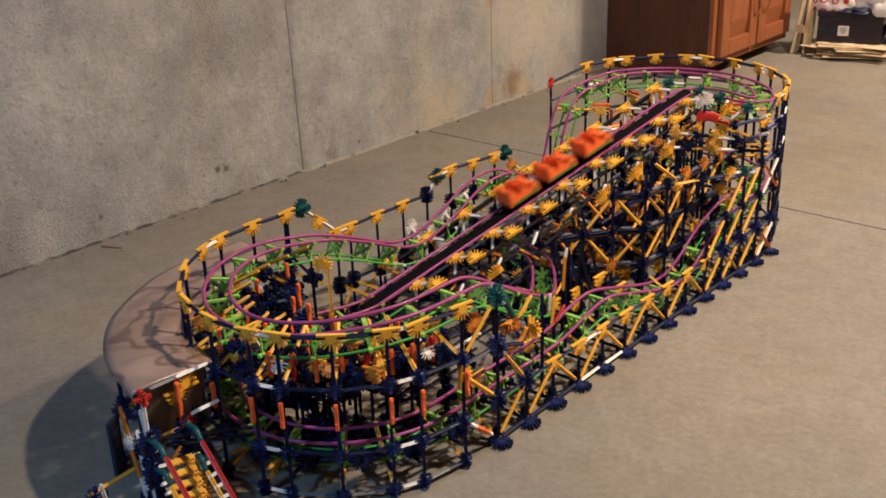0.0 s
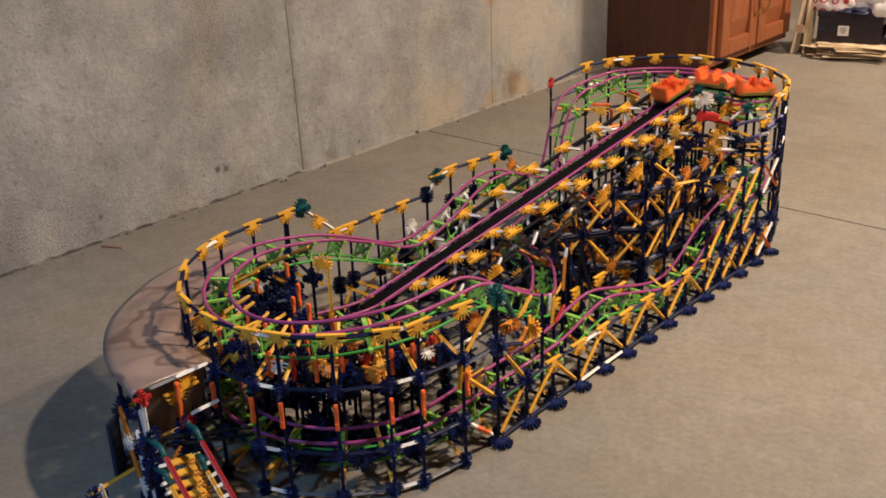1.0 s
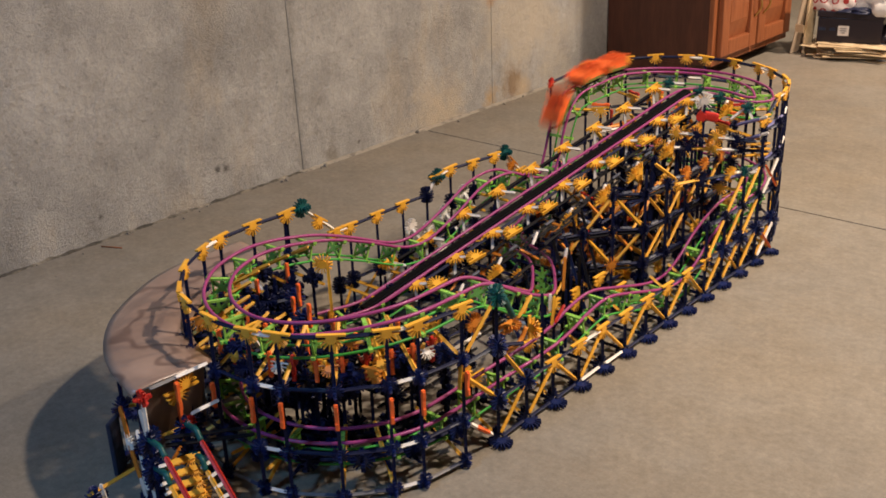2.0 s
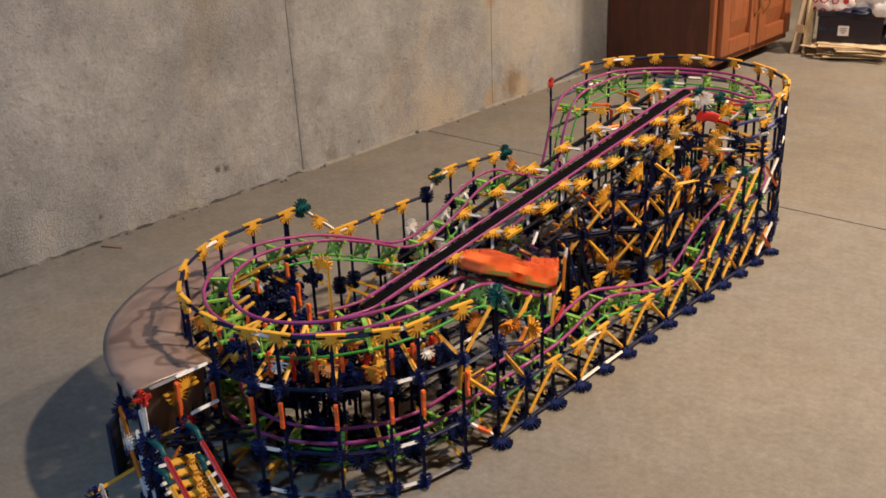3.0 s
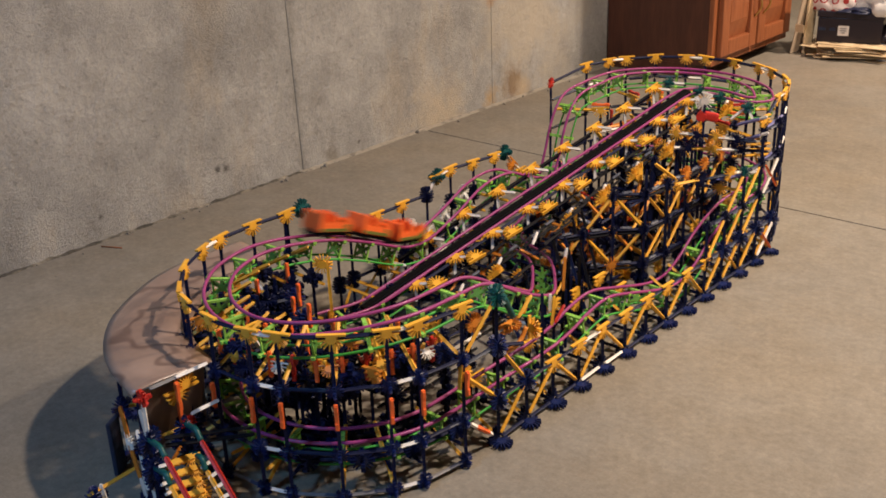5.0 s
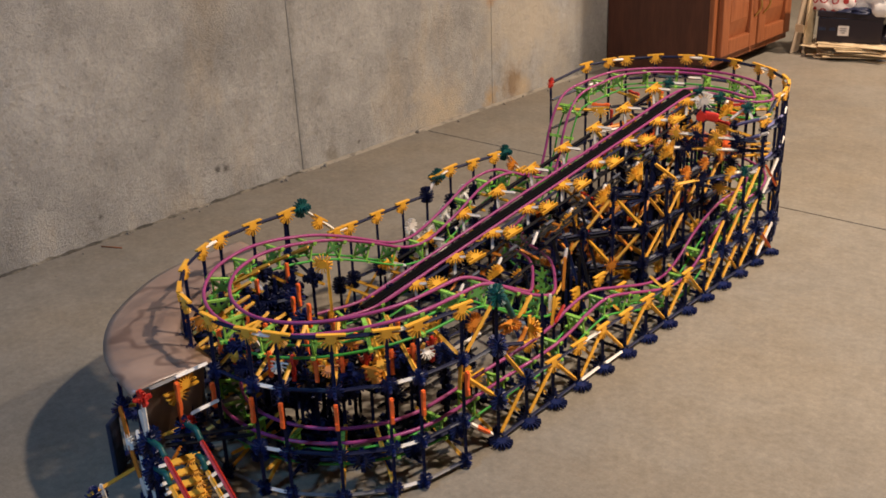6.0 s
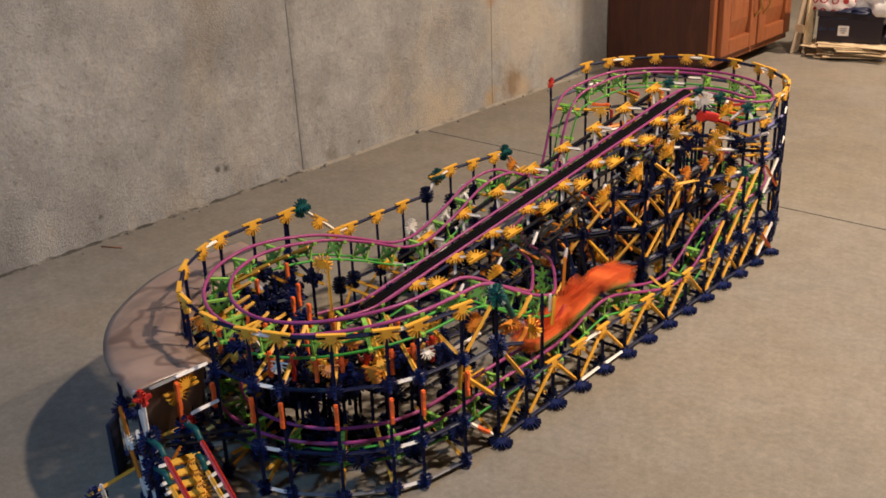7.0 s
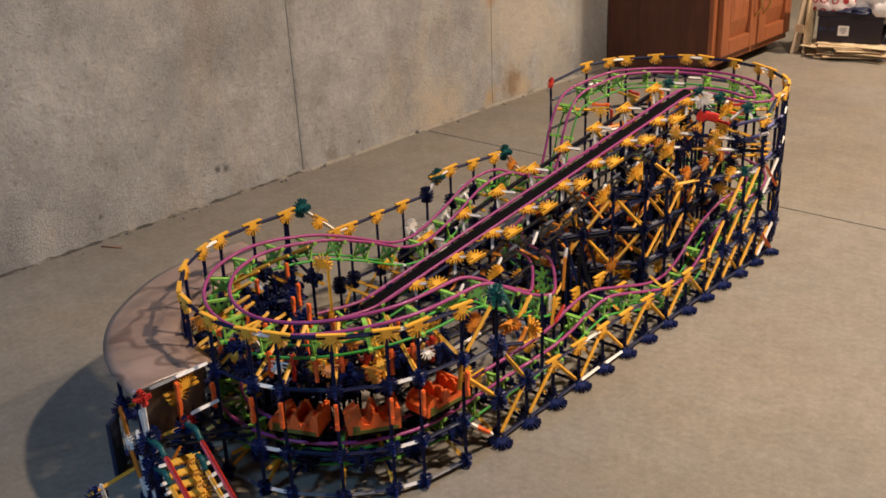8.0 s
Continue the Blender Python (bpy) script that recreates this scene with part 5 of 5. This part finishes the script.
def build_steps():
    """The stair with coloured handrails that leaves the near end."""
    a0, b0 = Vector((-1.173, 0.669, 0.118)), Vector((-1.163, 0.724, 0.120))
    rails = (((-1.173, 0.669, 0.125), (-1.140, 0.665, 0.126), (-1.126, 0.663, 0.116), (-1.062, 0.655, 0.062), RED),
             ((-1.167, 0.669, 0.078), (-1.135, 0.665, 0.083), (-1.126, 0.663, 0.069), (-1.083, 0.658, 0.033), YELLOW),
             ((-1.163, 0.724, 0.128), (-1.127, 0.718, 0.134), (-1.114, 0.716, 0.121), (-1.010, 0.700, 0.049), RED),
             ((-1.155, 0.723, 0.082), (-1.123, 0.718, 0.087), (-1.113, 0.716, 0.071), (-1.052, 0.707, 0.033), YELLOW))
    for i, (p, q, r, e, mat) in enumerate(rails):
        p, q, r, e = (Vector(v) for v in (p, q, r, e))
        bend = [p, p.lerp(q, 0.6), q, q.lerp(r, 0.5), r]
        part("handrail_bend", tube(smooth_line(bend, 0.004), 0.0044, 8), TEAL, coaster, "teal plastic bent rod")
        for off in (Vector((0, 0, 0)), Vector((0, 0, 0.0016))):
            rod(r + off, e + off, mat, "handrail", 0.0)
        if mat is YELLOW:
            for k in range(4):
                c = r.lerp(e, -0.1 + 0.26 * k)
                rod(c - Vector((0, 0.004, 0)), c + Vector((0.002, 0.013 if i == 3 else -0.013, 0.003)), WHITE, "peg", 0.0)
        hub(p, r - p, UP, NAVY, "full", 0.8)
    t0, t1 = Vector((-1.142, 0.694, 0.087)), Vector((-1.109, 0.683, 0.050))
    for k in range(6):
        c = t0.lerp(t1, k / 3)
        w = Vector((0.012, 0.038, 0.001))
        bm = bmesh.new()
        box(bm, (0.040, 0.010, 0.0055), None, 0.001)
        for x in (-0.012, -0.004, 0.004, 0.012):
            box(bm, (0.003, 0.0125, 0.0035), pose(x, 0, 0))
        part("tread", bm, YELLOW, coaster, "", basis(c, w, Vector((1, -0.3, -0.4))))
        hub(c + w * 0.42 - UP * 0.004, w, Vector((1, 0, -0.6)), YELLOW, "half", 0.8)
        rod(c - w * 0.5 + UP * 0.002, c - w * 0.75 + UP * 0.003, WHITE, "peg", 0.0)
    for p in (a0, b0):
        hub(p, UP, Vector((1, 0, 0)), BLUE, "cross")
        post(p.x, p.y, (0.012, 0.075, p.z), NAVY)
        hub((p.x, p.y, 0.075), UP, Vector((1, 0, 0)), BLUE, "cross")
        hub((p.x, p.y, 0.012), Vector((1, 0, 0)), Vector((0, 1, 0)), BLUE, "full")
    red = Vector((-1.175, 0.671, 0.190))
    hub(red, Vector((1, 0, 0.3)), UP, RED, "cross", 0.8)
    rod(red, a0 + UP * 0.004, WHITE, "post", 0.008)
    rod((-1.183, 0.668, 0.180), a0, WHITE, "post", 0.010)
    for dz in (0.0, 0.032):
        pieces.append(("clip_bar", clip_mesh(), ORANGE, basis(Vector((-1.172, 0.725, 0.140 + dz)), UP, Vector((1, 0, 0)))))
        pieces.append(("clip_bar", clip_mesh(), ORANGE, basis(Vector((-1.166, 0.722, 0.140 + dz)), UP, Vector((0, 1, 0)))))
    hub((-1.158, 0.728, 0.128), Vector((0, 1, 0)), UP, RED, "half", 0.7)
    rod((-1.158, 0.730, 0.140), (-1.154, 0.785, 0.143), WHITE, "cross_rod", 0.005)
    rod((-1.213, 0.663, 0.062), (-1.226, 0.590, 0.048), YELLOW, "cross_rod", 0.0)
    rod((-1.222, 0.610, 0.058), (-1.214, 0.612, 0.020), WHITE, "tie_rod", 0.0)
    hub((-1.224, 0.600, 0.040), UP, Vector((0, 1, 0)), BLUE, "cross")
    post(-1.224, 0.600, (0.0, 0.040))
    rod((-1.212, 0.655, 0.170), (-1.214, 0.661, 0.115), AMBER, "post", 0.0)
    hub((-1.214, 0.660, 0.108), UP, Vector((1, 0, 0)), WHITE, "half", 0.8)
    rod((-1.214, 0.661, 0.100), (-1.208, 0.666, 0.045), AMBER, "post", 0.0)
    rod((-1.208, 0.666, 0.045), (-1.203, 0.669, 0.0), WHITE, "post", 0.0)
    for z in (0.125, 0.090, 0.055):
        rod((-1.207, 0.672, z), (-1.196, 0.668, z - 0.028), WHITE, "tie_rod", 0.0)
        hub((-1.190, 0.680, z - 0.01), UP, Vector((1, 0, 0)), BLUE, "cross")
    rod((-1.20, 0.676, 0.055), (-1.185, 0.672, 0.0), WHITE, "post", 0.0)
    for z in (0.118, 0.106):
        rod((-1.165, 0.69, z), (-1.09, 0.79, z - 0.002), BLACK, "cross_rod", 0.0)
    bm = bmesh.new()
    box(bm, (0.008, 0.030, 0.095), pose(-1.308, 0.690, 0.0475, 0, 0, 30), 0.003)
    part("side_panel", bm, SLATE, coaster, "dark blue plastic panel")


build_sheet_frame()
build_steps()


# -- pieces become objects: the nearest of each name singly, the rest joined --
def place_pieces():
    eye = Vector((-0.95, 0.9, 0.5))
    groups = {}
    lane = np.array([tuple(line_at(k * 0.01)[0] + UP * 0.024) for k in range(int((len(LINE) - 1) * STEP / 0.01))])

    def clear(name, me, m):
        """False where a piece would stand in the train's way."""
        if name in ("tie", "tie_clip", "clip_bar", "tie_rod"):
            return True
        far = max(abs(v.co.x) for v in me.vertices) if name != "connector" else 0.012
        for f in (-1, -0.66, -0.33, 0, 0.33, 0.66, 1):
            p = np.array(tuple(m @ Vector((far * f, 0, 0))))
            if np.sqrt(((lane - p) ** 2).sum(1)).min() < 0.021:
                return False
        return True

    for i, (name, me, mat, m) in enumerate(pieces):
        if not clear(name, me, m):
            continue
        groups.setdefault((name, mat.name), []).append(((m.translation - eye).length, i))
    by_name = {}
    for (name, mat), items in groups.items():
        by_name.setdefault(name, []).extend(items)
    for name, items in by_name.items():
        items.sort()
        for d, i in items[:300]:
            _, me, mat, m = pieces[i]
            key = (me.name, mat.name)
            if key not in mesh_cache:
                mesh_cache[key] = me.copy()
                mesh_cache[key].materials.append(mat)
            part(name, mesh_cache[key], None, coaster, "", m)
        rest = {}
        for d, i in items[300:]:
            rest.setdefault(pieces[i][2].name, []).append(i)
        for mat_name, ids in rest.items():
            bm = bmesh.new()
            for i in ids:
                _, me, mat, m = pieces[i]
                k = len(bm.verts)
                bm.from_mesh(me)
                bm.verts.ensure_lookup_table()
                for v in bm.verts[k:]:
                    v.co = m @ v.co
            tagged(part("distant_" + name, bm, bpy.data.materials[mat_name], coaster), kind="stuff")


place_pieces()


# ---- the train ----
def build_car():
    car = tagged(new("coaster_car"), "orange toy coaster car with olive side stripes on the rails", "toy car", "three-car train")
    bm = bmesh.new()
    box(bm, (0.086, 0.040, 0.007), pose(0, 0, 0.0075), 0.002)
    box(bm, (0.012, 0.010, 0.006), pose(-0.047, 0, 0.007), 0.001)
    part("chassis", bm, BLACK, car, "black plastic chassis")
    # tub: floor, scalloped sides, sloping nose, tail
    bm = bmesh.new()
    box(bm, (0.082, 0.044, 0.006), pose(0, 0, 0.0135), 0.002)
    for s in (-1, 1):
        outline = [(-0.041, 0.012), (0.043, 0.012), (0.043, 0.026), (0.036, 0.036), (0.025, 0.041), (0.018, 0.026), (0.008, 0.025), (0.002, 0.043), (-0.005, 0.043), (-0.012, 0.026), (-0.024, 0.026), (-0.032, 0.046), (-0.041, 0.046)]
        a = [bm.verts.new((x, s * 0.0240, z)) for x, z in outline]
        b = [bm.verts.new((x, s * 0.0205, z)) for x, z in outline]
        bm.faces.new(a if s < 0 else a[::-1])
        bm.faces.new(b[::-1] if s < 0 else b)
        for k in range(len(a)):
            l = (k + 1) % len(a)
            bm.faces.new((a[k], b[k], b[l], a[l]) if s < 0 else (a[l], b[l], b[k], a[k]))
    box(bm, (0.005, 0.041, 0.033), pose(-0.0385, 0, 0.0285), 0.001)
    box(bm, (0.028, 0.041, 0.004), pose(0.031, 0, 0.030, 0, 24, 0), 0.001)
    box(bm, (0.004, 0.041, 0.014), pose(0.041, 0, 0.018), 0.001)
    bmesh.ops.recalc_face_normals(bm, faces=bm.faces)
    part("tub", bm, ORANGE, car, "orange plastic tub")
    for x in (-0.028, 0.003):
        for y in (-0.010, 0.010):
            bm = bmesh.new()
            box(bm, (0.005, 0.018, 0.026), pose(x, y, 0.029, 0, -10, 0), 0.002)
            box(bm, (0.018, 0.018, 0.013), pose(x + 0.010, y, 0.0215), 0.002)
            box(bm, (0.005, 0.010, 0.006), pose(x - 0.002, y, 0.043, 0, -10, 0), 0.002)
            part("seat", bm, ORANGE, car)
    for s in (-1, 1):
        bm = bmesh.new()
        box(bm, (0.074, 0.0014, 0.006), pose(0.0, s * 0.0244, 0.0155), 0.0004)
        box(bm, (0.012, 0.0014, 0.010), pose(0.030, s * 0.0244, 0.021), 0.0004)
        part("side_stripe", bm, MOSS, car, "olive green side stripe")
        for x in (-0.026, 0.028):
            bm = bmesh.new()
            cyl(bm, 0.0055, 0.004, pose(x, s * 0.0228, 0.0062, 90, 0, 0), 16)
            part("wheel", bm, RUBBER, car, "black plastic wheel")
    return car


car = build_car()
for piece in car.children:
    piece.data.transform(Matrix.Diagonal((0.94, 1, 1, 1)))
cars = [car, copy_thing(car, Matrix()), copy_thing(car, Matrix())]
PITCH = 0.109
# metres along the track of the first car, from the start time of each stretch in tenths of a second
STRETCHES = (
    (0.0, (0.61, 0.66, 0.725, 0.787, 0.848, 0.903, 0.953, 0.995, 1.030, 1.060, 1.090, 1.135, 1.205, 1.287, 1.373, 1.455, 1.53, 1.605, 1.685, 1.77, 1.865, 1.975, 2.10, 2.24, 2.385, 2.53, 2.66, 2.775)),
    (2.8, (2.857, 2.92, 2.991, 3.073, 3.162, 3.235, 3.29, 3.34, 3.39, 3.442, 3.495, 3.54, 3.583, 3.63, 3.672, 3.71, 3.75, 3.797, 3.85, 3.905)),
    (4.8, (3.963, 4.027, 4.10, 4.18, 4.27, 4.37, 4.48, 4.60, 4.725, 4.85, 4.97, 5.085, 5.195, 5.30, 5.405, 5.50)),
    (6.4, (5.655, 5.75, 5.865, 5.985, 6.105, 6.205, 6.30, 6.415, 6.53, 6.625, 6.71, 6.765, 6.785, 6.785, 6.785, 6.785, 6.785)))
PLACES = [(t0 + 0.1 * k, s - (0.015 if t0 > 2 else 0.0)) for t0, row in STRETCHES for k, s in enumerate(row)]


def motions():
    for k, c in enumerate(cars):
        rows = []
        for i in range(81):
            t = i / 10
            s = float(np.interp(t, [a for a, b in PLACES], [b for a, b in PLACES])) - k * PITCH
            p, d, side = line_at(s)
            rows.append((t, basis(p + side.cross(d) * 0.004, d, -side)))
        walk(c, rows)


motions()
